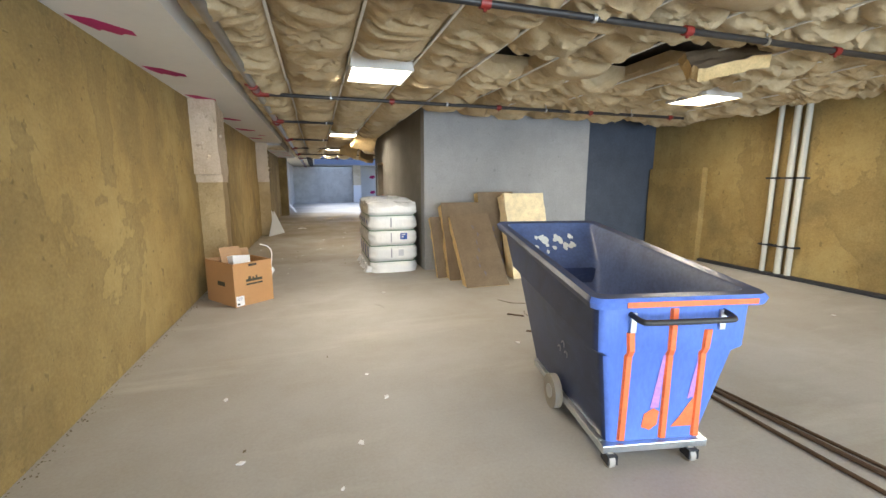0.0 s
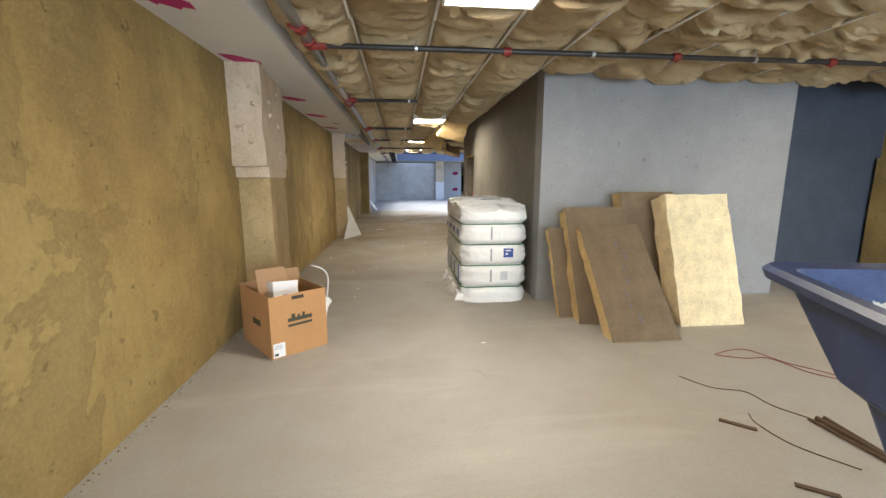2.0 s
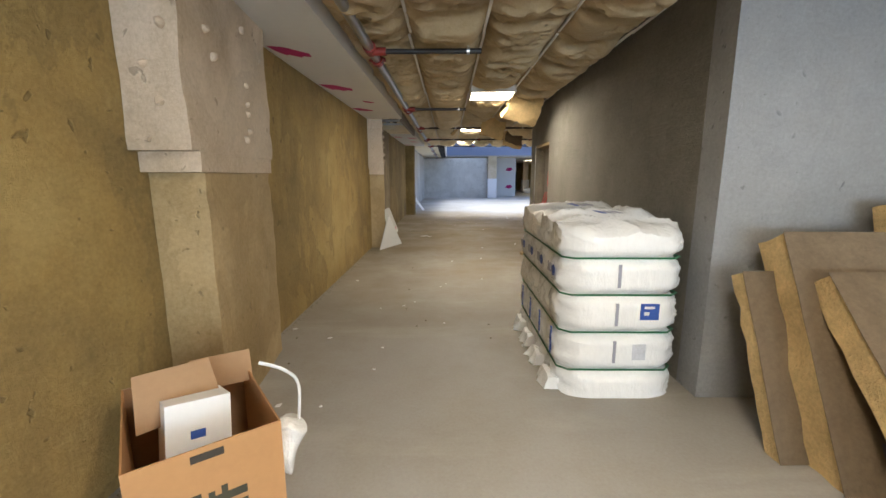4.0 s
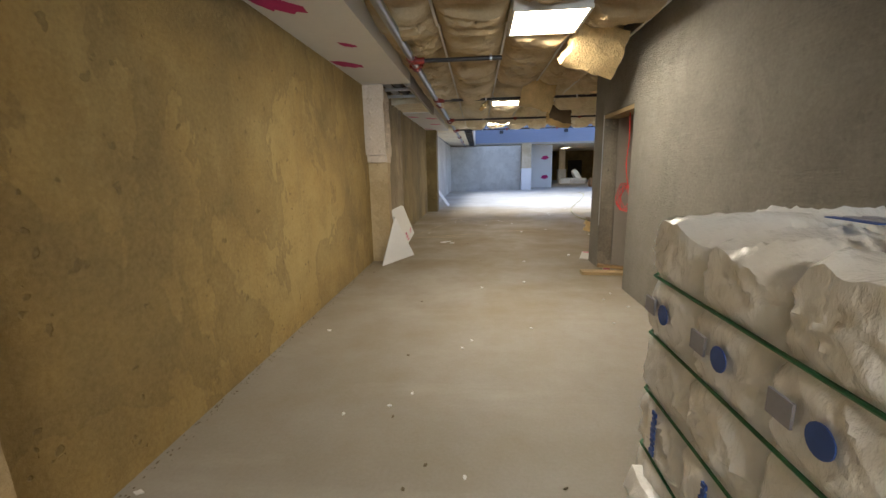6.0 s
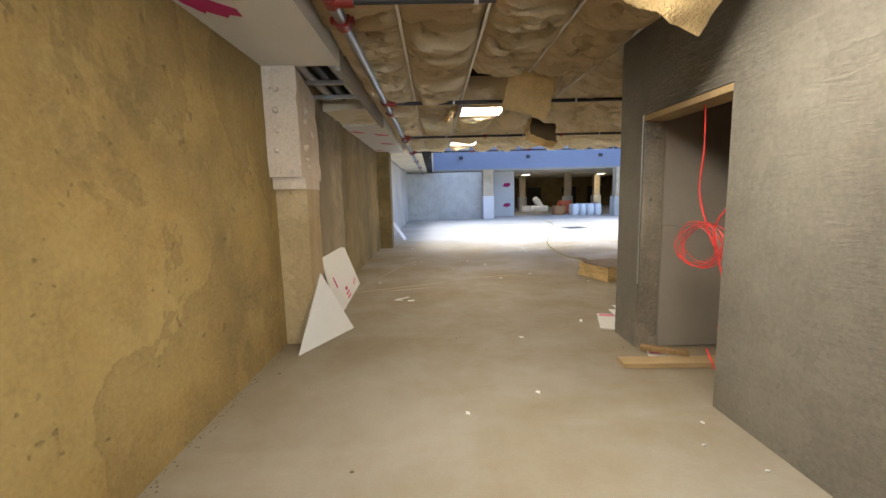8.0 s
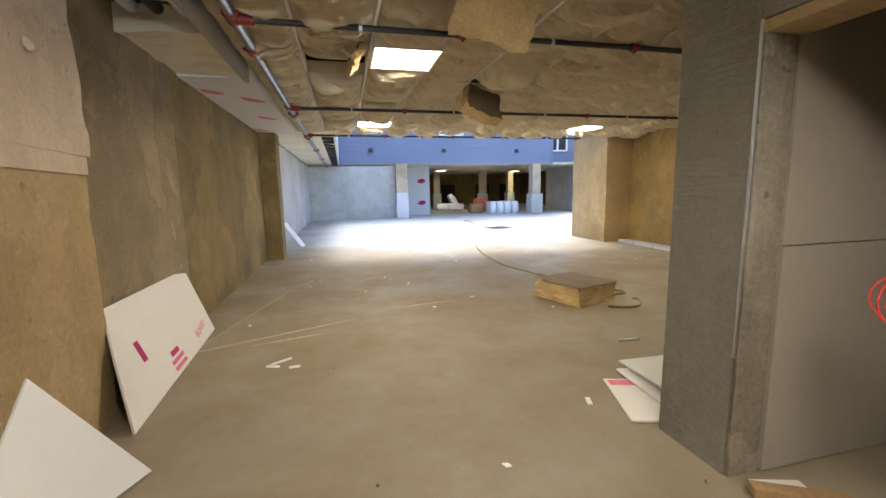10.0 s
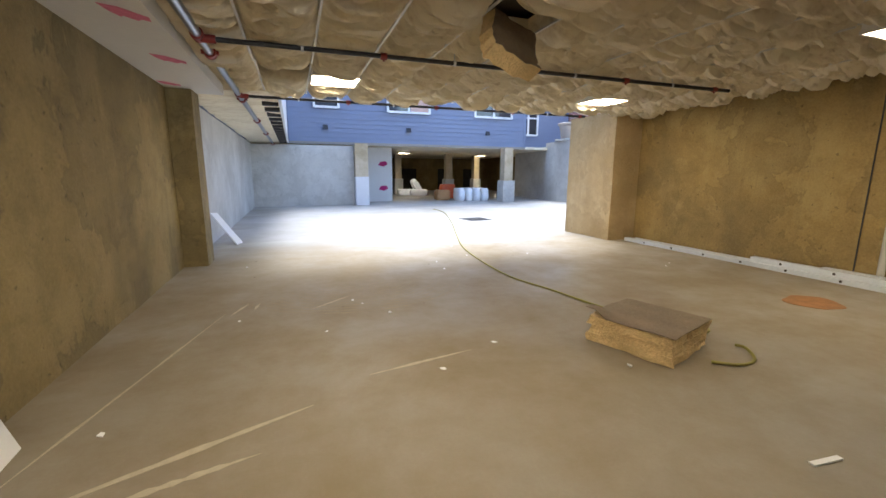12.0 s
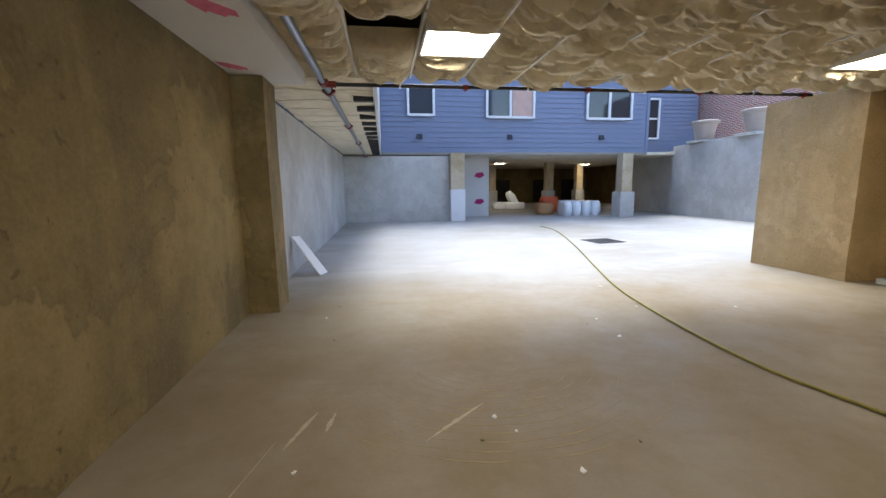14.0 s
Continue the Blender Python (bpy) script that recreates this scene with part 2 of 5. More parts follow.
c = mix(nt, ramp(nt, n4, [(0.50, (0, 0, 0)), (0.66, (0.38,) * 3)]), c, (0.46, 0.32, 0.15))
nt.links.new(c, bs.inputs["Base Color"])
bump(nt, bs, mix(nt, 0.3, n4, n3), 0.9, 0.06)

# lamp panel
M_LAMP, nt, bs = shader("lamp_diffuser")
bs.inputs["Base Color"].default_value = (0.9, 0.88, 0.82, 1)
bs.inputs["Emission Color"].default_value = (1.0, 0.86, 0.62, 1)
bs.inputs["Emission Strength"].default_value = 6.0

# window glass
M_GLASS, nt, bs = shader("window_glass")
bs.inputs["Base Color"].default_value = (0.03, 0.035, 0.04, 1)
bs.inputs["Roughness"].default_value = 0.05
bs.inputs["Specular IOR Level"].default_value = 0.8
M_TINT = simple("peach_reflected_tint", (0.55, 0.36, 0.30), 0.5, 0, 0.15, 4, 0)

# moulded blue plastic of the cart: scuffed, sides darkened to look shaded
M_CART, nt, bs = shader("shaded_scuffed_blue_plastic")
v = coords(nt)
n1 = noise_tex(nt, v, 3.5, 8, 0.7, 0.6)
n2 = noise_tex(nt, coords(nt, (1, 1, 6)), 6, 8, 0.75, 1.0)
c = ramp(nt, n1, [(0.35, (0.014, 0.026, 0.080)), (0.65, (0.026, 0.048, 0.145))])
c = mix(nt, ramp(nt, n2, [(0.58, (0, 0, 0)), (0.74, (0.3,) * 3)]), c, (0.20, 0.25, 0.38))
nt.links.new(c, bs.inputs["Base Color"])
bs.inputs["Roughness"].default_value = 0.42
bump(nt, bs, n2, 0.12, 0.003)
# lighter copy for the end face: light from behind put into the blue
M_CARTLIT = simple("chalky_lit_blue_plastic", (0.085, 0.17, 0.55), 0.55, 0, 0.22, 6, 0.1, (1, 1, 0.4))
M_CARTIN = simple("paler_inner_blue_plastic", (0.08, 0.115, 0.24), 0.4, 0, 0.35, 5, 0.1)
M_STREAK = simple("orange_paint_streak", (0.80, 0.16, 0.05), 0.6, 0, 0.25, 8, 0.1)
M_PURPLE = simple("pink_paint_smear", (0.42, 0.20, 0.52), 0.6, 0, 0.3, 8, 0.1)
M_SPLASH = simple("white_paint_splash", (0.72, 0.72, 0.68), 0.6, 0, 0.1, 8, 0.1)

# ---- building blocks ----


def link(name, bm, material, parent=None, label="", smooth=False):
    me = bpy.data.meshes.new(name)
    bm.normal_update()
    bm.to_mesh(me)
    bm.free()
    for mm in (material if isinstance(material, (list, tuple)) else (material,)):
        me.materials.append(mm)
    if smooth:
        for p in me.polygons:
            p.use_smooth = True
        me.set_sharp_from_angle(angle=radians(38))
    ob = new(name, me)
    if parent:
        ob.parent = parent
    if label:
        ob["label"] = label
    return ob


def part(name, bm, material, parent, label="", smooth=False):
    return link(name, bm, material, parent, label, smooth)


def base(name, m, label, category, group=""):
    ob = new(name)
    ob.matrix_world = m
    return tagged(ob, label, category, group)


def box(bm, x0, x1, y0, y1, z0, z1, bev=0.0, m=None):
    r = bmesh.ops.create_cube(bm, size=1.0)
    vs = r["verts"]
    bmesh.ops.transform(bm, matrix=Matrix.Translation(((x0 + x1) / 2, (y0 + y1) / 2, (z0 + z1) / 2)) @ Matrix.Diagonal((x1 - x0, y1 - y0, z1 - z0, 1)), verts=vs)
    if bev:
        es = list({e for vv in vs for e in vv.link_edges})
        g = bmesh.ops.bevel(bm, geom=es, offset=bev, segments=2, affect="EDGES", profile=0.5)
        vs = list({vv for f in g["faces"] for vv in f.verts} | {vv for vv in vs if vv.is_valid})
    if m is not None:
        bmesh.ops.transform(bm, matrix=m, verts=[vv for vv in vs if vv.is_valid])
    return vs


def boxes(*rows, bev=0.0):
    bm = bmesh.new()
    for r in rows:
        box(bm, *r, bev=bev)
    return bm


def tube(bm, pts, r, seg=8, closed=False):
    """A round bar along a polyline."""
    pts = [Vector(p) for p in pts]
    n = len(pts)
    rings = []
    up = Vector((0, 0, 1))
    for i, p in enumerate(pts):
        a = pts[(i - 1) % n] if (closed or i > 0) else p
        b = pts[(i + 1) % n] if (closed or i < n - 1) else p
        d = (b - a).normalized()
        s = d.cross(up)
        if s.length < 1e-3:
            s = d.cross(Vector((1, 0, 0)))
        s.normalize()
        u = s.cross(d).normalized()
        rings.append([bm.verts.new(p + r * (math.cos(2 * math.pi * k / seg) * s + math.sin(2 * math.pi * k / seg) * u)) for k in range(seg)])
    for i in range(n if closed else n - 1):
        a, b = rings[i], rings[(i + 1) % n]
        for k in range(seg):
            bm.faces.new((a[k], a[(k + 1) % seg], b[(k + 1) % seg], b[k]))
    if not closed:
        bm.faces.new(rings[0][::-1])
        bm.faces.new(rings[-1])


def spline(pts, steps=8):
    """Points along a smooth curve through pts."""
    pts = [Vector(p) for p in pts]
    out = []
    for i in range(len(pts) - 1):
        p0, p1, p2, p3 = pts[max(i - 1, 0)], pts[i], pts[i + 1], pts[min(i + 2, len(pts) - 1)]
        for k in range(steps):
            t = k / steps
            out.append(0.5 * ((2 * p1) + (p2 - p0) * t + (2 * p0 - 5 * p1 + 4 * p2 - p3) * t * t + (3 * p1 - p0 - 3 * p2 + p3) * t ** 3))
    out.append(pts[-1])
    return out


def slab(bm, outline, t, m=None):
    """A flat sheet of thickness t with the outline in its local x and y."""
    lo = [bm.verts.new((x, y, 0)) for x, y in outline]
    hi = [bm.verts.new((x, y, t)) for x, y in outline]
    n = len(lo)
    bm.faces.new(lo[::-1])
    bm.faces.new(hi)
    for i in range(n):
        bm.faces.new((lo[i], lo[(i + 1) % n], hi[(i + 1) % n], hi[i]))
    bmesh.ops.recalc_face_normals(bm, faces=bm.faces)
    if m is not None:
        bmesh.ops.transform(bm, matrix=m, verts=lo + hi)


def structure(name, bm, material, label, category, smooth=False):
    return tagged(link(name, bm, material, None, "", smooth), label, category, "", "structure")


def lumpy(bm, amount, scale, seed=0.0):
    """Push vertices about by smooth noise."""
    for vv in bm.verts:
        p = vv.co * scale + Vector((seed, seed * 1.7, -seed))
        vv.co += noise.noise_vector(p) * amount


def cast_wall(x0, x1, y0, y1, z0, z1, step=0.12, amount=0.006):
    """A wall block with a faintly uneven face."""
    bm = bmesh.new()
    box(bm, x0, x1, y0, y1, z0, z1)
    for axis, length in ((0, x1 - x0), (1, y1 - y0), (2, z1 - z0)):
        n = int(length / step)
        for k in range(1, n):
            co = [(x0 + x1) / 2, (y0 + y1) / 2, (z0 + z1) / 2]
            co[axis] = (x0, y0, z0)[axis] + length * k / n
            no = [0, 0, 0]
            no[axis] = 1
            bmesh.ops.bisect_plane(bm, geom=bm.verts[:] + bm.edges[:] + bm.faces[:], plane_co=co, plane_no=no)
    for vv in bm.verts:
        vv.co += noise.noise_vector(vv.co * 1.7) * amount + noise.noise_vector(vv.co * 6.0) * amount * 0.35
    return bm


# ---- structure ----
XL, XR = -1.40, 6.65
Y0, YE = -4.5, 18.65      # back wall and the open end of the covered level
CEIL = 2.5
NICHE_Y = 7.0           # back of the recess beside the core

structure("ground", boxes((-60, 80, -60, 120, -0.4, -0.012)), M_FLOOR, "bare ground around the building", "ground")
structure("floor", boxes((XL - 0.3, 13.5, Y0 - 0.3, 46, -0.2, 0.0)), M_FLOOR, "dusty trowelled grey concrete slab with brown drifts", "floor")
structure("wall_west_near", cast_wall(XL - 0.3, XL, Y0, 11.9, 0, 2.72, 0.5), M_WALL, "ochre-stained cast concrete wall with pits and runs", "wall", True)
structure("wall_west_far", cast_wall(XL - 0.3, XL, 11.9, 14.5, 0, 2.72, 0.5), M_WALL2, "tan concrete wall with dark runs", "wall", True)
structure("wall_west_end", cast_wall(XL - 0.3, XL, 14.512, YE + 0.3, 0, 2.72, 0.5), M_WALL3, "ochre concrete wall beside a pour joint", "wall", True)
structure("wall_west_yard", cast_wall(XL - 0.3, XL + 0.02, YE + 0.3, 29.7, 0, 2.45, 0.6), M_OUT, "pale grey concrete wall along the open yard", "wall", True)
# south end is out of view: walls assumed around the rear opening
structure("wall_south_west", boxes((XL - 0.3, -0.4, Y0 - 0.3, Y0, 0, 2.72)), M_WALL, "ochre concrete wall beside the rear opening", "wall")
structure("wall_south_east", boxes((5.9, XR + 0.3, Y0 - 0.3, Y0, 0, 2.72)), M_WALL, "ochre concrete wall beside the rear opening", "wall")
structure("wall_south_head", boxes((-0.4, 5.9, Y0 - 0.3, Y0, 2.45, 2.72)), M_WALL, "concrete over the rear opening", "wall")
structure("wall_east_near", cast_wall(XR, XR + 0.3, Y0, 7.0, 0, 2.72, 0.5), M_WALL, "ochre-stained concrete wall with vertical runs", "wall", True)
structure("wall_east_far", cast_wall(XR, XR + 0.3, 7.0, YE + 0.3, 0, 2.72, 0.5), M_WALL, "ochre-stained concrete wall", "wall", True)
structure("wall_niche", boxes((4.42, XR, NICHE_Y + 0.002, NICHE_Y + 0.2, 0, 2.72)), M_DIMWALL, "dark blue-grey wall in a recess, shade in its colour", "wall")

# core: front face, side face with a door opening
structure("wall_core_front", cast_wall(1.65, 4.62, 6.38, 6.6, 0, 2.72, 0.4, 0.004), M_CORE, "smooth grey concrete wall with blowholes", "wall", True)
structure("wall_core_side", cast_wall(1.65, 1.85, 6.602, 10.5, 0, 2.72, 0.4, 0.003), M_BROOM, "grey concrete wall with combed texture", "wall", True)
structure("wall_core_stub", cast_wall(1.65, 1.95, 11.482, 11.86, 0, 2.72, 0.4, 0.003), M_BROOM, "short combed concrete pier beside a doorway", "wall", True)
structure("wall_core_lintel", boxes((1.65, 1.85, 10.5, 11.48, 1.9, 2.72)), M_BROOM, "concrete over the doorway", "wall")
structure("wall_core_back", boxes((1.95, XR, 11.66, 11.86, 0, 2.72)), M_CORE, "grey concrete end wall of the core", "wall")
structure("wall_core_east", boxes((4.42, 4.62, 6.602, 7.0, 0, 2.72)), M_CORE, "grey concrete return", "wall")

door = base("door_1", pose(1.83, 11.0, 0), "open doorway with raw lumber header and grimy jamb", "doorway")
door["kind"] = "structure"
part("header", boxes((-0.176, 0.02, -0.498, 0.478, 1.852, 1.896), bev=0.004), M_WOOD, door, "raw lumber header")
part("jamb", boxes((-0.172, -0.01, 0.462, 0.479, 0.0, 1.85), bev=0.004), concrete("grimy_jamb", (0.24, 0.20, 0.15), (0.07, 0.06, 0.05), (0.42, 0.38, 0.31), 1.2), door, "grimy jamb with damp stains")
part("jamb", boxes((-0.16, 0.0, -0.499, -0.48, 0.0, 1.85), bev=0.004), M_OLDWOOD, door)
part("corner_bead", boxes((-0.184, -0.176, 0.470, 0.482, 0.55, 1.90), bev=0.002), M_STEEL, door, "thin metal corner bead")
room = base("boarded_wall", Matrix(), "grey wallboards screwed to the wall inside a doorway", "wall board")
room["kind"] = "structure"
part("board", boxes((1.823, 3.6, 11.452, 11.478, 1.03, 2.25)), M_GREYBOARD, room)
part("board", boxes((1.826, 3.6, 11.449, 11.475, 0.012, 1.025)), M_GREYBOARD, room)
part("board", boxes((3.603, 4.5, 11.452, 11.478, 0.012, 2.25)), M_GREYBOARD, room)
structure("inner_wall_south", boxes((1.85, 4.5, 9.6, 9.75, 0, 2.72)), M_GREYBOARD, "grey boarded wall inside the core", "wall")
structure("inner_wall_east", boxes((4.5, 4.65, 9.6, 11.66, 0, 2.72)), M_GREYBOARD, "grey boarded wall inside the core", "wall")

# deck above, and an unseen mass over it, added to close off outside light
structure("deck", boxes((XL - 0.3, XR + 0.6, Y0 - 0.3, YE + 0.25, 2.72, 3.0)), M_VOID, "dark floor deck overhead", "deck")
structure("upper_storeys", boxes((XL - 8, XR + 0.6, Y0 - 0.3, YE + 0.25, 3.004, 9.0)), M_SIDING, "unseen blue-grey building mass over the covered level, blocks the sky", "building")

# left: boxed beam with printed drywall, with an open stretch
structure("soffit_near", boxes((XL + 0.003, -0.76, Y0, 11.75, 2.40, 2.715)), M_DRYWALL, "boxed beam in bare white drywall", "soffit")
structure("soffit_far", boxes((XL + 0.003, -0.76, 14.7, YE + 0.22, 2.40, 2.715)), M_DRYWALL, "boxed beam in bare white drywall", "soffit")
structure("beam_web", boxes((-0.80, -0.76, 11.752, 14.698, 2.36, 2.715)), M_GREYBOARD, "grey edge of an open boxed beam", "beam")


M_HEAD = concrete("rough_patched_head", (0.60, 0.485, 0.37), (0.40, 0.30, 0.19), (0.70, 0.60, 0.48), 0.6)
M_SHAFT = concrete("tan_column_concrete", (0.43, 0.31, 0.155), (0.30, 0.205, 0.085), (0.55, 0.43, 0.26), 0.9)


def skew_block(y0, y1, xa, xb, z0, z1, amount, seed):
    """A block against the west wall whose long side runs back from xa at y0 to xb at y1, with a rough face."""
    bm = cast_wall(0, 1, y0, y1, z0, z1, 0.06, 0.0)
    x0 = XL + 0.004
    for n in (0.2, 0.4, 0.6, 0.8):
        bmesh.ops.bisect_plane(bm, geom=bm.verts[:] + bm.edges[:] + bm.faces[:], plane_co=(n, 0, 0), plane_no=(1, 0, 0))
    for vv in bm.verts:
        q = (vv.co.y - y0) / (y1 - y0)
        u = vv.co.x
        vv.co.x = x0 + u * (xa + (xb - xa) * q - x0)
        chip = min(0.0, noise.noise(vv.co * 9 + Vector((seed, 0, 0))) + 0.15)
        d = noise.noise_vector(vv.co * 3 + Vector((seed, 0, 0))) * amount + noise.noise_vector(vv.co * 14) * amount * 0.35
        if z0 + 0.01 < vv.co.z < z1 - 0.01:
            vv.co += Vector((u * d.x + u * chip * amount * 2, d.y, 0))
        else:
            vv.co += Vector((u * d.x, d.y, 0)) * 0.5
    return bm


def column(name, x1, x2, y0, y1, seed, label):
    """A column standing out of the wall, with a rough wider head that ends in a ledge."""
    col = base(name, Matrix(), label, "column")
    col["kind"] = "structure"
    part("shaft", skew_block(y0, y1, x1, x2, 0, 1.40, 0.010, seed), [M_SHAFT], col, "smooth cast shaft", True)
    part("collar", skew_block(y0 - 0.05, y1 + 0.01, x1 + 0.014, x2 + 0.014, 1.402, 1.50, 0.014, seed + 3), [M_HEAD], col, "broken ledge under the head", True)
    part("head", skew_block(y0 - 0.11, y1 + 0.02, x1 + 0.008, x2 + 0.02, 1.502, 2.398, 0.016, seed + 7), [M_HEAD], col, "rough patched head", True)
    rb = random.Random(int(seed))
    for k in range(14):
        bm = bmesh.new()
        bmesh.ops.create_icosphere(bm, subdivisions=2, radius=rb.uniform(0.016, 0.03))
        lumpy(bm, 0.012, 30, k)
        z = 1.55 + 0.055 * k
        if k % 3:
            q = rb.choice((0.12, 0.2, 0.55, 0.62, 0.9))
            co = (x1 + (x2 - x1) * q + 0.012, y0 + (y1 - y0) * q, z)
        else:
            co = (x1 - rb.uniform(0.05, 0.2), y0 - 0.115, z)
        bmesh.ops.transform(bm, matrix=Matrix.Translation(co), verts=bm.verts)
        part("knob", bm, M_HEAD, col, "", True)
    return col


column("column_1", -1.112, -1.255, 6.02, 7.08, 1.0, "cream concrete column with a rough stained head")
column("column_2", -1.130, -1.315, 11.82, 12.88, 4.0, "cream concrete column with chipped head beside a joint")
structure("pier_west", cast_wall(XL + 0.004, -1.10, 18.5, YE + 0.3, 0, 2.395, 0.3, 0.006), M_WALL3, "concrete pier at the open end", "pier", True)
structure("pier_east", cast_wall(6.0, XR - 0.004, 18.55, 19.95, 0, 2.50, 0.3, 0.008), M_SHAFT, "stained concrete pier at the open end", "pier", True)

# ---- ceiling: glass-wool batts laid in a bar grid ----
GX, GY = 0.59, 0.60
X_LINE, Y_LINE = 0.37, 4.05
LAMPS = [(0, 0), (0, 9), (0, 16), (0, 22), (7, 0), (7, 22), (7, 16), (0, -9), (7, -9)]     # cells of the grid; the two at -9 are added lamps, out of view
HOLES = {(2, -1), (4, -1), (5, -2), (4, -2), (-1, 22), (0, 14), (2, 18), (1, 10), (-1, 17)}
bm = bmesh.new()
NX, NY = 16, 30
for ix in range(-2, 11):
    for iy in range(-14, 25):
        if (ix, iy) in LAMPS or (ix, iy) in HOLES:
            continue
        xa, ya = X_LINE + ix * GX, Y_LINE + iy * GY
        xb, yb = min(xa + GX, XR - 0.01), min(ya + GY, YE + 0.2)
        xa, ya = max(xa, -0.755), max(ya, Y0)
        if xb - xa < 0.1 or yb - ya < 0.08 or (1.68 < (xa + xb) / 2 and 6.5 < (ya + yb) / 2 < 11.7):
            continue
        rnd = random.Random(ix * 977 + iy * 131)
        sag = rnd.uniform(0.05, 0.13)
        tilt, shift = rnd.uniform(-0.09, 0.09), rnd.uniform(0, 50)
        rough = 0.10 if ya < 11 else 0.12
        grid = []
        for j in range(NY + 1):
            row = []
            for i in range(NX + 1):
                u, w = i / NX, j / NY
                x, y = xa + (xb - xa) * u, ya + (yb - ya) * w
                rim = (1 - abs(2 * u - 1) ** 5) * (1 - abs(2 * w - 1) ** 5)
                p = Vector((x * 2.4 + shift, y * (5.0 if ya < 11 else 7.0), shift * 0.3))
                p += noise.noise_vector(p * 0.8) * 0.5
                fold = abs(noise.noise(p)) + 0.5 * abs(noise.noise(p * 2.2)) + 0.25 * abs(noise.noise(p * 4.8))
                lobe = min(1.0, fold * 1.6) ** 0.6
                z = CEIL + 0.055 - sag * rim + tilt * (w - 0.5) - rough * (lobe - 0.5) * (0.3 + rim)
                if 0 < j < NY:
                    y -= 0.05 * rim * (lobe - 0.4)
                row.append(bm.verts.new((x, y, z)))
            grid.append(row)
        for j in range(NY):
            for i in range(NX):
                bm.faces.new((grid[j][i], grid[j + 1][i], grid[j + 1][i + 1], grid[j][i + 1]))
        top = [bm.verts.new((grid[j][i].co.x, grid[j][i].co.y, CEIL + 0.15)) for j, i in ((0, 0), (0, NX), (NY, NX), (NY, 0))]
        rims = [[grid[0][i] for i in range(NX + 1)], [grid[j][NX] for j in range(NY + 1)], [grid[NY][i] for i in range(NX, -1, -1)], [grid[j][0] for j in range(NY, -1, -1)]]
        for k, line in enumerate(rims):
            bm.faces.new([*line, top[(k + 1) % 4], top[k]])
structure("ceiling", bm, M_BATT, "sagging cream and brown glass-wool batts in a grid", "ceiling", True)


def grid_bar(bm, x0, x1, y0, y1, z):
    box(bm, x0, x1, y0, y1, z, z + 0.008)


bars = base("ceiling_grid", Matrix(), "thin white suspended grid bars between batts", "ceiling grid")
bars["kind"] = "structure"
for k in range(-1, 11):
    x = X_LINE + k * GX
    spans = [(Y0, YE + 0.2)] if x < 1.6 else [(Y0, 6.37), (11.87, YE + 0.2)]
    for ya, yb in spans:
        bm = bmesh.new()
        y = ya
        z = CEIL - 0.005
        while y < yb:
            e = min(y + 2.4, yb)
            wob = 0.02 * math.sin(k * 3.1 + y)
            box(bm, x - 0.010 + wob * 0.3, x + 0.010 + wob * 0.3, y, e - 0.004, z + wob * 0.5, z + 0.012 + wob * 0.5)
            y = e
        part("bar", bm, M_TBAR, bars)


def ceiling_lamp(cx, cy, power=1.0):
    lamp = base("ceiling_light", pose(cx, cy, CEIL - 0.05), "square recessed lamp panel glowing warm white among batts", "ceiling light", "ceiling lights")
    part("housing", boxes((-0.285, 0.285, -0.29, 0.29, 0.002, 0.19)), M_TBAR, lamp)
    part("diffuser", boxes((-0.27, 0.27, -0.275, 0.275, -0.012, 0.0)), M_LAMP, lamp, "glowing diffuser")
    for a, b, c, d in ((-0.29, 0.29, -0.298, -0.278), (-0.29, 0.29, 0.278, 0.298), (-0.292, -0.272, -0.276, 0.276), (0.272, 0.292, -0.276, 0.276)):
        part("frame", boxes((a, b, c, d, -0.025, 0.001)), M_TBAR, lamp)
    light = new("lamp_light", bpy.data.lights.new("lamp_light", "AREA"))
    light.data.size, light.data.energy, light.data.color = 0.5, LAMP_WATTS * power, LAMP_COLOUR
    light.matrix_world = pose(cx, cy, CEIL - 0.08)


for ix, iy in LAMPS:
    ceiling_lamp(X_LINE + (ix + 0.5) * GX, Y_LINE + (iy + 0.5) * GY, 1.0 if iy < 12 else 0.4 if iy < 20 else 0.2)


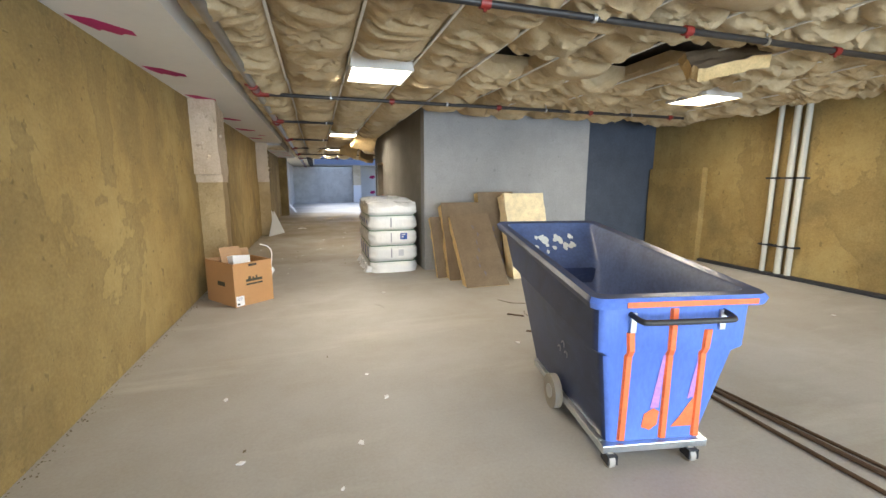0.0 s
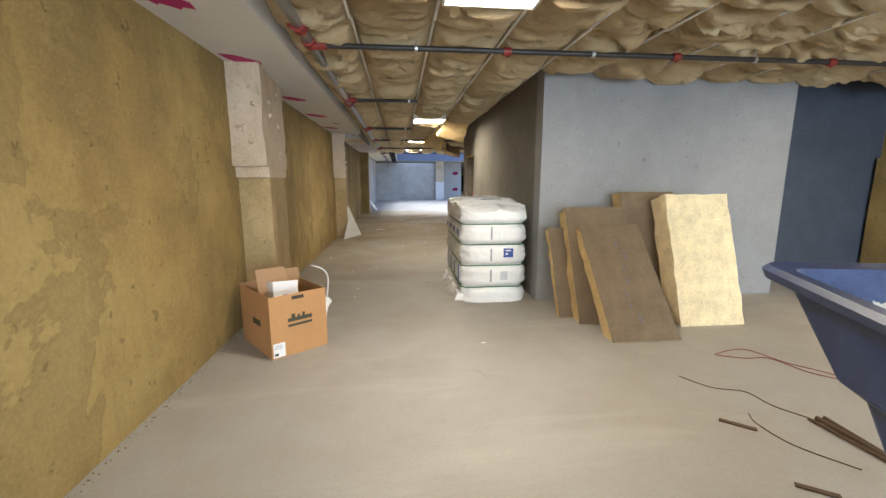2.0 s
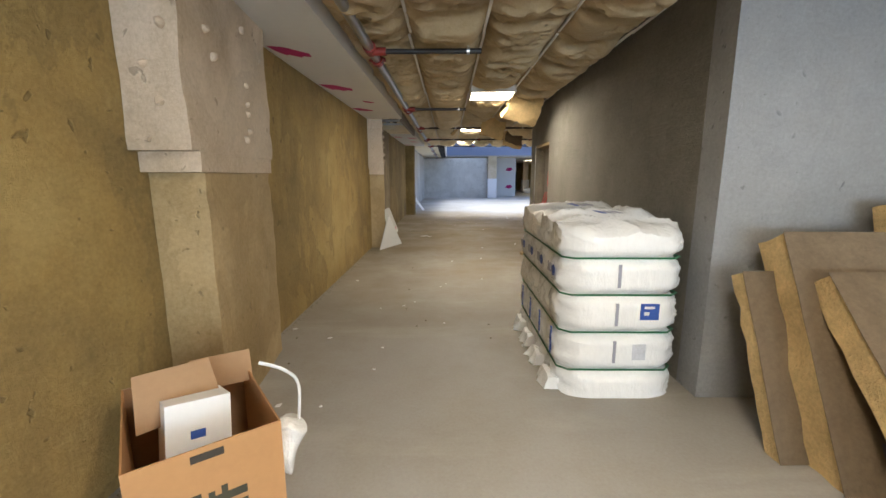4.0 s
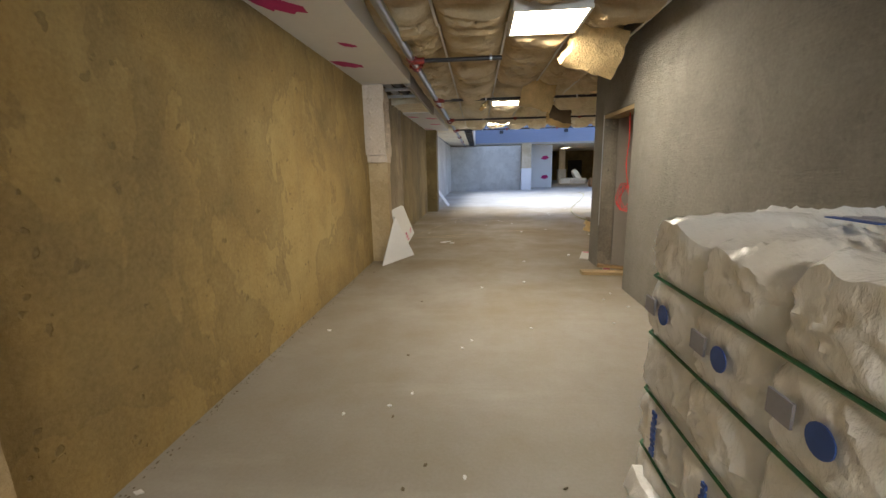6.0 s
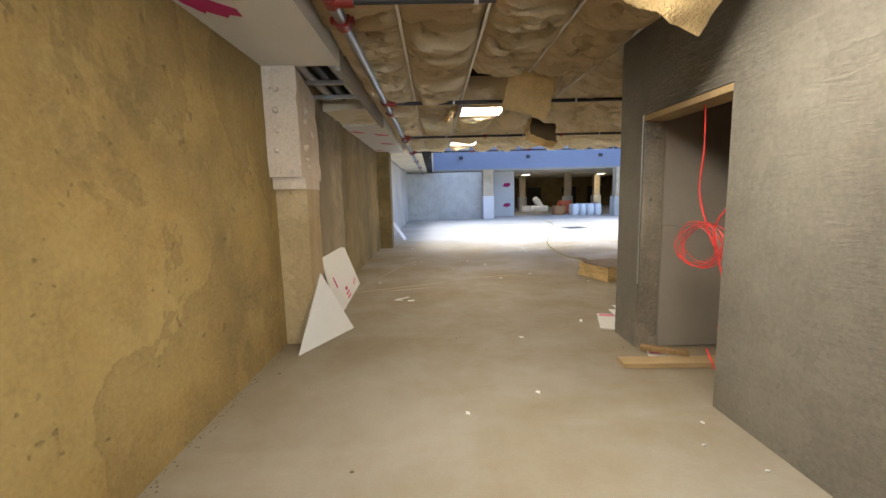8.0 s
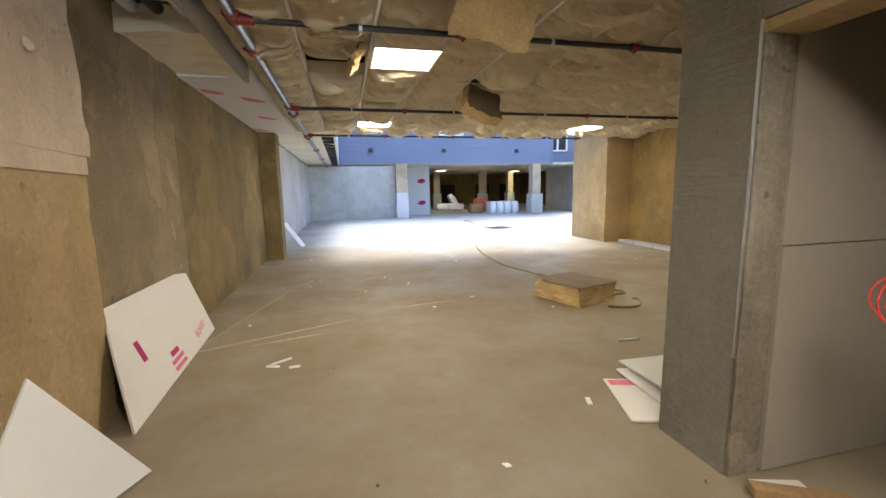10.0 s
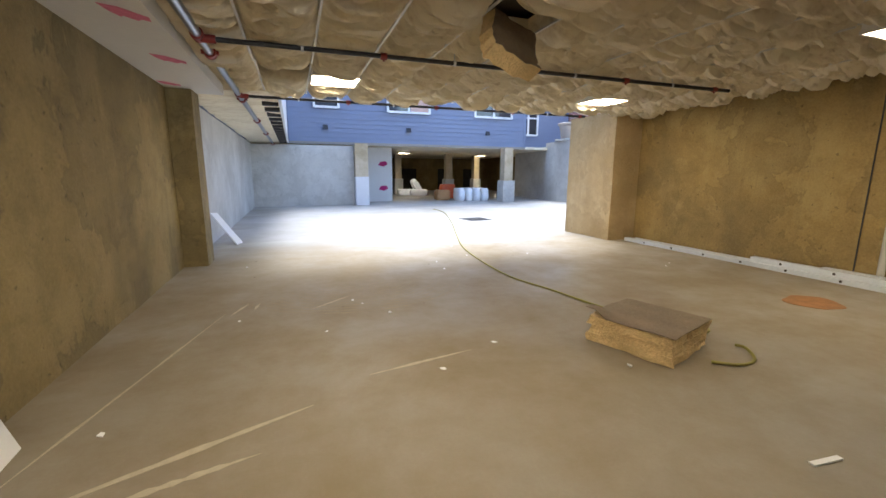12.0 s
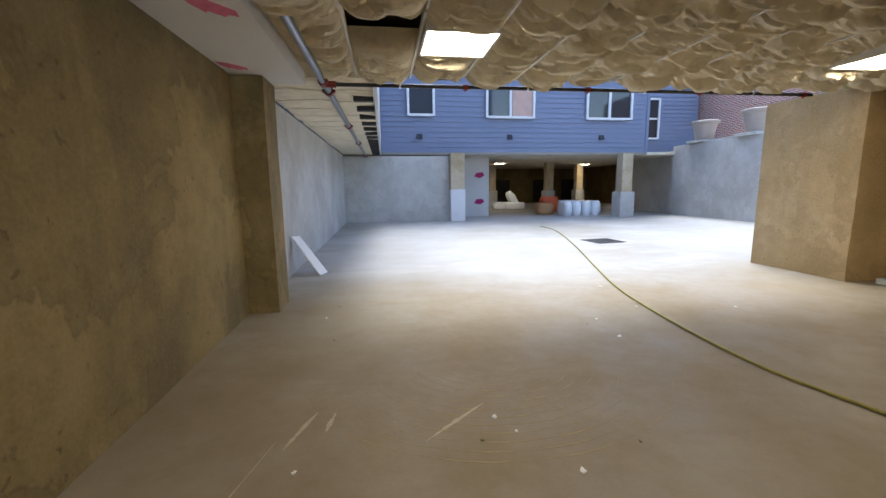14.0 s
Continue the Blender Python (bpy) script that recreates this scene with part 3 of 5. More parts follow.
def hanging_batt(name, m, wide, length, thick, fold, seed, label):
    """A batt that has slipped from the grid and hangs, bent at its upper edge. Local x across, z down its length."""
    thing = base(name, m, label, "insulation", "fallen ceiling batts")
    for layer, off, mat, nm in ((0, 0.0, M_WOOLSIDE, "wool"), (1, thick + 0.002, M_KRAFT, "facing")):
        bm = bmesh.new()
        nx, nz = 8, 12
        th = thick if layer == 0 else 0.004
        sheets = []
        for s in (0, 1):
            rows = []
            for j in range(nz + 1):
                t = j / nz
                bend = fold * t
                row = []
                for i in range(nx + 1):
                    u = i / nx - 0.5
                    d = off + th * s
                    y = math.sin(bend) * length * t * 0.55 + math.cos(bend) * d
                    z = -math.cos(bend * 0.6) * length * t + math.sin(bend) * d
                    n = noise.noise_vector(Vector((u * 5 + seed, t * 5, seed))) * 0.03
                    edge = 0.02 * noise.noise(Vector((t * 9 + seed, u * 8, 2)))
                    row.append(bm.verts.new((u * wide * (1 + 0.12 * t) + n.x + edge, y + n.y, z + n.z)))
                rows.append(row)
            sheets.append(rows)
        a, b = sheets
        for j in range(nz):
            for i in range(nx):
                bm.faces.new((a[j][i], a[j][i + 1], a[j + 1][i + 1], a[j + 1][i]))
                bm.faces.new((b[j][i], b[j + 1][i], b[j + 1][i + 1], b[j][i + 1]))
        loop = [(0, i) for i in range(nx)] + [(j, nx) for j in range(nz)] + [(nz, i) for i in range(nx, 0, -1)] + [(j, 0) for j in range(nz, 0, -1)]
        for k in range(len(loop)):
            p, q = loop[k], loop[(k + 1) % len(loop)]
            bm.faces.new((a[p[0]][p[1]], b[p[0]][p[1]], b[q[0]][q[1]], a[q[0]][q[1]]))
        bmesh.ops.recalc_face_normals(bm, faces=bm.faces)
        part(nm, bm, mat, thing, "", True)
    return thing


hanging_batt("hanging_batt", pose(1.26, 10.15, 2.52, 8, 10, 24), 0.52, 0.42, 0.09, 0.7, 1.0, "torn yellow batt hanging beside a lamp")
hanging_batt("hanging_batt", pose(1.02, 12.40, 2.54, 4, 16, -15), 0.44, 0.46, 0.09, 0.6, 2.0, "brown batt flap hanging from the grid")
hanging_batt("hanging_batt", pose(1.80, 15.25, 2.48, 6, -14, 195), 0.46, 0.42, 0.14, 0.5, 4.0, "thick brown batt hanging down in a fold")
hanging_batt("hanging_batt", pose(3.35, 3.05, 2.50, 20, 12, 170), 0.60, 0.34, 0.10, 0.9, 5.0, "kraft-faced batt slipping from the grid")
hanging_batt("hanging_batt", pose(0.30, 13.95, 2.48, 10, 0, 95), 0.45, 0.18, 0.05, 0.7, 6.0, "small batt flap beside a lamp")


# ---- sprinkler pipes ----
MX, MZ = -0.56, 2.42
main = base("sprinkler_main", Matrix(), "grey steel sprinkler main with red couplings", "pipe")
for ya, yb in ((Y0, 1.9), (1.98, 5.0), (5.08, 7.9), (7.98, 10.9), (10.98, 13.8), (13.88, 16.6), (16.68, 19.2), (19.28, 22), (22.08, 25), (25.08, 29.4)):
    bm = bmesh.new()
    tube(bm, [(MX, ya, MZ), (MX, yb, MZ)], 0.038, 14)
    part("pipe", bm, M_MAIN, main, "", True)
    bm = bmesh.new()
    tube(bm, [(MX, yb - 0.005, MZ), (MX, yb + 0.085, MZ)], 0.056, 14)
    box(bm, MX - 0.075, MX + 0.075, yb + 0.015, yb + 0.065, MZ - 0.018, MZ + 0.018, 0.006)
    part("coupling", bm, M_RED, main, "red grooved coupling", True)
BRANCHES = [(-0.6, 6.4), (2.42, 6.4), (5.38, 5.6), (7.6, 0.36), (10.62, 0.36), (13.2, 6.0), (16.1, 5.6), (18.8, 5.45)]
for y, xe in BRANCHES:
    br = base("sprinkler_branch", Matrix(), "thin black sprinkler branch pipe under the batts", "pipe", "sprinkler branches")
    bm = bmesh.new()
    tube(bm, [(MX + 0.05, y, 2.395), (xe, y, 2.395)], 0.021, 10)
    part("pipe", bm, M_PIPE, br, "", True)
    bm = bmesh.new()
    tube(bm, [(MX, y - 0.06, MZ), (MX, y + 0.06, MZ)], 0.052, 12)
    tube(bm, [(MX + 0.02, y, 2.395), (MX + 0.13, y, 2.395)], 0.034, 12)
    part("tee", bm, M_RED, br, "red tee", True)
    x = 0.25
    while x < xe:
        bm = bmesh.new()
        tube(bm, [(x, y, 2.43), (x, y, 2.70)], 0.005, 6)
        tube(bm, [(x - 0.012, y, 2.395), (x + 0.012, y, 2.395)], 0.028, 10)
        part("hanger", bm, M_STEEL, br, "", True)
        if xe > 2:
            bm = bmesh.new()
            tube(bm, [(x + 0.7, y, 2.395), (x + 0.76, y, 2.395)], 0.032, 10)
            tube(bm, [(x + 0.73, y, 2.40), (x + 0.73, y, 2.35)], 0.011, 8)
            part("sprinkler_head", bm, M_RED, br, "", True)
        x += 1.45

# ducts and metal in the open stretch of the beam
duct = base("duct_run", Matrix(), "pale ducts and steel channels in the open beam", "duct")
for k, x in enumerate((-1.28, -1.12, -0.95)):
    bm = bmesh.new()
    tube(bm, [(x, 11.8, 2.58), (x, 14.65, 2.58)], 0.045, 10)
    part("pipe", bm, M_DUCT if k != 1 else M_PIPE, duct, "", True)
for y in (12.5, 13.1):
    part("channel", boxes((XL + 0.01, -0.81, y, y + 0.05, 2.45, 2.49), bev=0.003), M_STEEL, duct)
hb = base("batt_piece", Matrix(), "brown batt stuffed above the open beam", "insulation")
bm = boxes((XL + 0.01, -0.81, 13.6, 14.69, 2.42, 2.60))
bmesh.ops.subdivide_edges(bm, edges=bm.edges[:], cuts=6, use_grid_fill=True)
lumpy(bm, 0.03, 5)
part("wool", bm, M_BATT, hb, "", True)

# printed patches on the soffit
for k, (x, y, s) in enumerate(((-1.36, 2.1, 1.0), (-1.36, 3.32, 1.0), (-1.36, 4.48, 1.0), (-1.36, 5.70, 1.0), (-1.36, 7.46, 1.0), (-1.37, 8.85, 1.15), (-1.38, 10.5, 1.0), (-1.04, 15.55, 0.9), (-1.09, 16.8, 0.95), (-1.38, 15.2, 0.8), (-1.38, 18.1, 0.8), (-1.1, 9.9, 0.5))):
    bm = bmesh.new()
    slab(bm, [(0, -0.02), (0.12 * s, 0.02), (0.27 * s, 0.20 * s), (0.26 * s, 0.30 * s), (0.20 * s, 0.27 * s), (0.17 * s, 0.31 * s), (0.09 * s, 0.22 * s), (0.07 * s, 0.25 * s), (0.02 * s, 0.12 * s)], 0.002, pose(x, y, 2.3965))
    tagged(link("print_patch", bm, M_MAGENTA if y < 12 else M_PINK), "magenta printed mark on white drywall", "printed mark", "printed marks", "structure")

# ---- the yard and the buildings across it ----
YB = 30.1                  # facade plane across the yard
structure("wall_yard_north", cast_wall(-1.7, 2.5, 29.6, 29.9, 0, 2.42, 0.6), M_OUT, "pale grey concrete wall across the yard", "wall", True)

shop = base("blue_building", Matrix(), "blue-grey lap-sided building raised on columns", "building")
shop["kind"] = "structure"
part("body", boxes((-8, 10.85, YB + 0.04, YB + 14, 2.62, 9.0)), M_SIDING, shop)
part("underside", boxes((-1.7, 14.5, YB + 0.02, YB + 14, 2.50, 2.61)), M_BATT, shop, "insulated underside")
part("recessed_body", boxes((10.85, 15.5, YB + 2.9, YB + 14, 2.62, 6.6)), M_SIDING, shop)
# lap siding boards
LAP = 0.19
for k in range(24):
    z = 2.60 + k * LAP
    bm = bmesh.new()
    vs = [bm.verts.new(p) for p in ((0.02, YB - 0.012, z), (10.86, YB - 0.012, z), (10.86, YB + 0.012, z + LAP + 0.01), (0.02, YB + 0.012, z + LAP + 0.01), (0.02, YB + 0.04, z), (10.86, YB + 0.04, z))]
    bm.faces.new((vs[0], vs[1], vs[2], vs[3]))
    bm.faces.new((vs[1], vs[0], vs[4], vs[5]))
    part("siding_board", bm, M_SIDING, shop)
for k in range(18):
    z = 2.60 + k * LAP
    bm = bmesh.new()
    vs = [bm.verts.new(p) for p in ((10.87, YB + 2.85, z), (15.4, YB + 2.85, z), (15.4, YB + 2.885, z + LAP + 0.01), (10.87, YB + 2.885, z + LAP + 0.01), (10.87, YB + 2.9, z), (15.4, YB + 2.9, z))]
    bm.faces.new((vs[0], vs[1], vs[2], vs[3]))
    bm.faces.new((vs[1], vs[0], vs[4], vs[5]))
    part("siding_board", bm, M_SIDING, shop)
part("corner_board", boxes((10.80, 10.92, YB - 0.03, YB + 0.10, 2.58, 7.2)), M_SIDING, shop)
part("skirt_board", boxes((0.0, 10.9, YB - 0.02, YB + 0.05, 2.50, 2.60)), M_GREYBOARD, shop, "pale skirt board")


def window(parent, x0, x1, z0, z1, y, lights, cross=False, blind=-1):
    w = part("window", boxes((x0, x1, y + 0.01, y + 0.03, z0, z1)), M_GLASS, parent, "dark glass in a white frame")
    f = 0.07
    for r in ((x0 - 0.02, x0 + f, z0, z1), (x1 - f, x1 + 0.02, z0, z1), (x0 + f, x1 - f, z0 - 0.02, z0 + f), (x0 + f, x1 - f, z1 - f, z1 + 0.02)):
        part("frame", boxes((r[0], r[1], y - 0.06, y + 0.005, r[2], r[3])), M_TRIM, w)
    for i in range(1, lights):
        xm = x0 + (x1 - x0) * i / lights
        part("mullion", boxes((xm - 0.05, xm + 0.05, y - 0.05, y + 0.006, z0 + f, z1 - f)), M_TRIM, w)
    if cross:
        part("mullion", boxes((x0 + f, x1 - f, y - 0.052, y + 0.004, (z0 + z1) / 2 - 0.04, (z0 + z1) / 2 + 0.04)), M_TRIM, w)
    # reflected peach put in as a coloured panel before the glass
    if blind >= 0:
        xa = x0 + (x1 - x0) * blind / lights
        part("blind", boxes((xa + 0.08, xa + (x1 - x0) / lights - 0.08, y - 0.02, y + 0.007, z0 + f, z1 - f)), M_TINT, w, "peach reflected tint over one pane")


window(shop, 1.02, 2.04, 3.95, 5.05, YB - 0.055, 1)
window(shop, 4.05, 5.98, 3.90, 5.05, YB - 0.055, 2, blind=1)
window(shop, 8.15, 10.1, 3.88, 5.05, YB - 0.055, 2)
window(shop, 12.1, 13.35, 3.45, 5.35, YB + 2.80, 2, cross=True)
for x, y in ((1.46, YB), (5.0, YB), (8.85, YB), (12.0, YB + 2.85)):
    bm = bmesh.new()
    vs = [bm.verts.new(p) for p in ((x - 0.1, y - 0.015, 3.10), (x + 0.1, y - 0.015, 3.10), (x + 0.1, y - 0.015, 3.28), (x - 0.1, y - 0.015, 3.28), (x - 0.1, y - 0.13, 3.10), (x + 0.1, y - 0.13, 3.10))]
    for f in ((3, 2, 1, 0), (4, 5, 2, 3), (0, 1, 5, 4), (0, 4, 3), (1, 2, 5)):
        bm.faces.new([vs[i] for i in f])
    part("vent_hood", bm, M_IRON, shop, "dark vent hood")

# left wing over the yard edge
structure("wing_west", boxes((XL - 6.6, -0.05, YE + 0.26, YB + 0.02, 2.70, 9.0)), M_SIDING, "blue-grey storeys over the yard's edge", "building")
structure("wing_fascia", boxes((-0.048, 0.0, YE + 0.28, YB - 0.03, 2.45, 7.0)), M_DUCT, "pale fascia board of the wing", "fascia")
bm = bmesh.new()
for k in range(18):
    box(bm, XL, -0.05, YE + 0.3 + k * 0.62, YE + 0.88 + k * 0.62, 2.50, 2.69)
bmesh.ops.subdivide_edges(bm, edges=bm.edges[:], cuts=4, use_grid_fill=True)
lumpy(bm, 0.03, 4)
structure("wing_underside", bm, M_BATT, "cream batts under the wing", "ceiling", True)
for k in range(14):
    tagged(link("joist_clip", boxes((-0.32, -0.06, YE + 1.2 + k * 0.72, YE + 1.32 + k * 0.72, 2.44, 2.52), bev=0.006), M_IRON), "dark bracket under the wing's batts", "bracket", "brackets under the wing", "structure")

# covered level across the yard
structure("garage_back_wall", boxes((-1.7, 15.5, 43.5, 43.8, 0, 2.6)), M_WALL, "ochre concrete wall deep in shade", "wall")
structure("garage_side_wall", boxes((15.2, 15.5, 33.0, 43.5, 0, 2.6)), M_WALL, "ochre concrete wall deep in shade", "wall")
structure("garage_west_wall", boxes((-2.0, -1.7, 29.9, 43.8, 0, 2.6)), M_WALL, "ochre concrete wall deep in shade", "wall")
wc = base("column_3", pose(2.78, 29.45, 0), "white column with a board wrap around its foot", "column")
wc["kind"] = "structure"
part("shaft", cast_wall(-0.26, 0.26, -0.2, 0.2, 1.18, 2.5, 0.3, 0.01), M_COLUMN, wc, "peach stained shaft", True)
part("wrap", boxes((-0.27, 0.27, -0.23, 0.22, 0, 1.175), bev=0.006), M_WHITE, wc, "white board wrap")
structure("panel_yard", boxes((3.15, 4.55, 31.5, 31.65, 0, 2.5)), M_DRYWALL, "white drywall panel with printed marks", "wall")
for z in (0.62, 1.75):
    bm = bmesh.new()
    slab(bm, [(-0.22, -0.05), (-0.1, 0.11), (0.15, 0.13), (0.25, 0.0), (0.05, -0.12)], 0.003, pose(4.1, 31.494, z, 90))
    tagged(link("print_patch", bm, M_MAGENTA), "magenta printed mark on white drywall", "printed mark", "printed marks", "structure")


def garage_column(x, y, w, name):
    c = base(name, pose(x, y, 0), "cream column on a wide concrete plinth", "column", "columns across the yard")
    c["kind"] = "structure"
    part("plinth", boxes((-w * 0.7, w * 0.7, -w * 0.7, w * 0.7, 0, 1.0), bev=0.015), M_OUT, c, "grey plinth")
    part("shaft", boxes((-w / 2, w / 2, -w / 2, w / 2, 1.0, 2.5), bev=0.01), M_COLUMN, c)


# two lamps added to brighten the level across the yard
for gx, gy in ((6.0, 35.0), (11.5, 36.5)):
    ceiling_lamp(gx, gy, 0.12)
garage_column(9.65, 29.6, 0.44, "column_4")
for k, (x, y) in enumerate(((8.9, 35.5), (6.4, 38), (11.6, 37.5), (13.4, 34), (4.6, 40))):
    garage_column(x, y, 0.4, "column_%d" % (5 + k))
# flat dark panels give the shade of openings; the back wall is uncut
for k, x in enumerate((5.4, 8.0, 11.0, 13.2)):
    structure("dark_opening_%d" % (k + 1), boxes((x, x + 1.2, 43.40, 43.49, 0.1, 1.7)), M_VOID, "flat dark panel in place of an opening in the far wall", "opening")



def soft_bag(m, lx, ly, lz, material, label, name="insulation_bag", seed=0.0):
    thing = base(name, m, label, "bag")
    bm = bmesh.new()
    box(bm, -lx / 2, lx / 2, -ly / 2, ly / 2, 0, lz)
    bmesh.ops.subdivide_edges(bm, edges=bm.edges[:], cuts=7, use_grid_fill=True)
    for vv in bm.verts:
        u, w, t = vv.co.x / (lx / 2), vv.co.y / (ly / 2), vv.co.z / (lz / 2) - 1
        vv.co.x *= 1 - 0.16 * abs(w) ** 3 - 0.14 * abs(t) ** 3
        vv.co.y *= 1 - 0.16 * abs(u) ** 3 - 0.14 * abs(t) ** 3
        if vv.co.z > 0.01:
            vv.co += noise.noise_vector(vv.co * 7 + Vector((seed, 0, 0))) * 0.03
    part("sack", bm, material, thing, "", True)
    return thing


for k, (x, y, z, a) in enumerate(((6.55, 36.6, 0, 5), (7.25, 36.2, 0, -12))):
    soft_bag(pose(x, y, z, 0, 0, a), 1.1, 0.5, 0.38, M_PLASTIC, "white bag of insulation lying on the slab", seed=k * 3.0)
soft_bag(pose(7.05, 36.3, 0.33, 0, 58, 8), 1.3, 0.45, 0.36, M_PLASTIC, "white bag of insulation tipped up on others", seed=9.0)
for k in range(4):
    soft_bag(pose(7.75 + k * 0.40, 30.9 - 0.05 * k, 0, 0, 0, 90), 0.95, 0.36, 0.62, M_PLASTIC, "white plastic-wrapped bale standing on the slab", "wrapped_bale", 11.0 + k)
soft_bag(pose(7.2, 31.8, 0), 0.8, 0.7, 0.5, M_CARD, "torn carton heap beside wrapped bales", "carton_heap", 20.0)
soft_bag(pose(8.0, 33.2, 0), 0.9, 0.5, 0.75, M_ORANGE, "heap under orange sheeting on the slab", "orange_heap", 23.0)
tagged(link("white_board", boxes((8.9, 10.0, 33.6, 33.66, 0, 0.55), bev=0.01), M_WHITE), "white board standing on edge in shade", "board")

# retaining wall with planters, and brick building behind it
structure("retaining_wall", cast_wall(12.2, 12.6, 19.0, 30.2, 0, 2.85, 0.6, 0.01), M_OUT, "tall pale concrete retaining wall with brown runs", "wall", True)
structure("retaining_return", cast_wall(XR - 0.01, 12.6, 18.7, 19.0, 0, 2.85, 0.6, 0.01), M_OUT, "concrete wall closing the yard's corner", "wall", True)
structure("terrace", boxes((12.6, 30, 14, 34, 0, 2.7)), M_OUT, "raised terrace behind the retaining wall", "terrace")


def planter(x, y, z, s):
    p = base("planter", pose(x, y, z), "round taupe planter with a rolled rim on a wall", "planter", "planters on the wall")
    bm = bmesh.new()
    prof = [(0.0, 0.0), (0.30, 0.0), (0.34, 0.06), (0.37, 0.30), (0.43, 0.62), (0.50, 0.66), (0.51, 0.74), (0.47, 0.76), (0.43, 0.72), (0.40, 0.66), (0.0, 0.64)]
    rings = []
    for r, h in prof:
        rings.append([bm.verts.new((s * r * math.cos(2 * math.pi * k / 28), s * r * math.sin(2 * math.pi * k / 28), s * h)) for k in range(28)] if r else [bm.verts.new((0, 0, s * h))])
    for a, b in zip(rings, rings[1:]):
        for k in range(28):
            q = (k + 1) % 28
            if len(a) == 1:
                bm.faces.new((a[0], b[q], b[k]))
            elif len(b) == 1:
                bm.faces.new((a[k], a[q], b[0]))
            else:
                bm.faces.new((a[k], a[q], b[q], b[k]))
    part("pot", bm, M_PLANTER, p, "", True)
    part("foot", boxes((-0.45 * s, 0.45 * s, -0.45 * s, 0.45 * s, -0.10, 0.0), bev=0.01), M_OUT, p)


planter(12.5, 28.9, 2.96, 0.95)
planter(12.5, 26.6, 2.96, 1.0)
brick_house = base("brick_building", Matrix(), "red brick building with pale brick bands behind the yard", "building")
brick_house["kind"] = "structure"
bm_brick, nt, bs = shader("banded_brickwork")
bt = nt.nodes.new("ShaderNodeTexBrick")
bt.inputs["Scale"].default_value = 1.0
bt.inputs["Brick Width"].default_value, bt.inputs["Row Height"].default_value, bt.inputs["Mortar Size"].default_value = 0.22, 0.075, 0.012
bt.inputs["Color1"].default_value, bt.inputs["Color2"].default_value, bt.inputs["Mortar"].default_value = (0.32, 0.09, 0.065, 1), (0.22, 0.075, 0.06, 1), (0.52, 0.50, 0.47, 1)
ge = nt.nodes.new("ShaderNodeNewGeometry")
cx = nt.nodes.new("ShaderNodeCombineXYZ")
sx = nt.nodes.new("ShaderNodeSeparateXYZ")
nt.links.new(ge.outputs["Position"], sx.inputs[0])
nt.links.new(sx.outputs["Y"], cx.inputs["X"])
nt.links.new(sx.outputs["Z"], cx.inputs["Y"])
nt.links.new(cx.outputs[0], bt.inputs["Vector"])
nt.links.new(bt.outputs["Color"], bs.inputs["Base Color"])
bs.inputs["Roughness"].default_value = 0.9
part("wall", boxes((15.6, 24, 18, 34.0, 2.7, 6.8)), bm_brick, brick_house)
part("band", boxes((15.52, 15.58, 20, 34, 3.2, 3.35)), M_OUT, brick_house, "pale band course")

M_SCRAPE = simple("chalky_scrape", (0.42, 0.36, 0.26), 0.9, 0, 0.15, 20, 0)
M_GREYINK2 = simple("faded_blue_print", (0.13, 0.115, 0.14), 0.7)

# ---- things in the near room ----


def ring(bm, u0, u1, v0, v1, r, zf, n=4):
    """A rounded rectangle, u along y and v along x, with height zf(u)."""
    out = []
    for cu, cv, a0 in ((u0 + r, v0 + r, 180), (u0 + r, v1 - r, 270), (u1 - r, v1 - r, 0), (u1 - r, v0 + r, 90)):
        for k in range(n + 1):
            a = radians(a0 + 90 * k / n)
            v, u = cv + r * math.cos(a), cu + r * math.sin(a)
            out.append(bm.verts.new((v, u, zf(u))))
    return out


def bridge(bm, a, b, mi=0):
    for k in range(len(a)):
        q = (k + 1) % len(a)
        f = bm.faces.new((a[k], a[q], b[q], b[k]))
        f.material_index = mi


cart = base("tilt_cart", pose(1.24, 1.69, 0, 0, 0, -10.7), "scuffed blue plastic tilt cart with orange paint streaks on casters", "cart")


def rimz(u):
    return 0.885 + 0.175 * u / 1.77


bm = bmesh.new()
rings = [
    ring(bm, 0.0, 1.05, 0.115, 0.625, 0.04, lambda u: 0.115),
    ring(bm, -0.005, 1.38, 0.065, 0.775, 0.05, lambda u: 0.575 + 0.09 * u),
    ring(bm, -0.022, 1.45, 0.03, 0.815, 0.05, lambda u: 0.605 + 0.09 * u),
    ring(bm, -0.02, 1.70, 0.022, 0.825, 0.05, lambda u: rimz(u) - 0.05),
    ring(bm, -0.06, 1.78, -0.02, 0.88, 0.06, lambda u: rimz(u) - 0.052),
    ring(bm, -0.07, 1.79, -0.03, 0.89, 0.06, lambda u: rimz(u) - 0.02),
    ring(bm, -0.055, 1.775, -0.015, 0.875, 0.06, lambda u: rimz(u)),
    ring(bm, 0.01, 1.70, 0.04, 0.81, 0.05, lambda u: rimz(u) - 0.004),
    ring(bm, 0.03, 1.68, 0.06, 0.79, 0.05, lambda u: rimz(u) - 0.03),
    ring(bm, 0.035, 1.43, 0.085, 0.76, 0.05, lambda u: 0.63 + 0.09 * u),
    ring(bm, 0.05, 1.03, 0.14, 0.60, 0.04, lambda u: 0.16),
]
for k in range(10):
    bridge(bm, rings[k], rings[k + 1], 2 if k >= 7 else 0)
bm.faces.new(rings[0][::-1])
f = bm.faces.new(rings[-1])
f.material_index = 2
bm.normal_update()
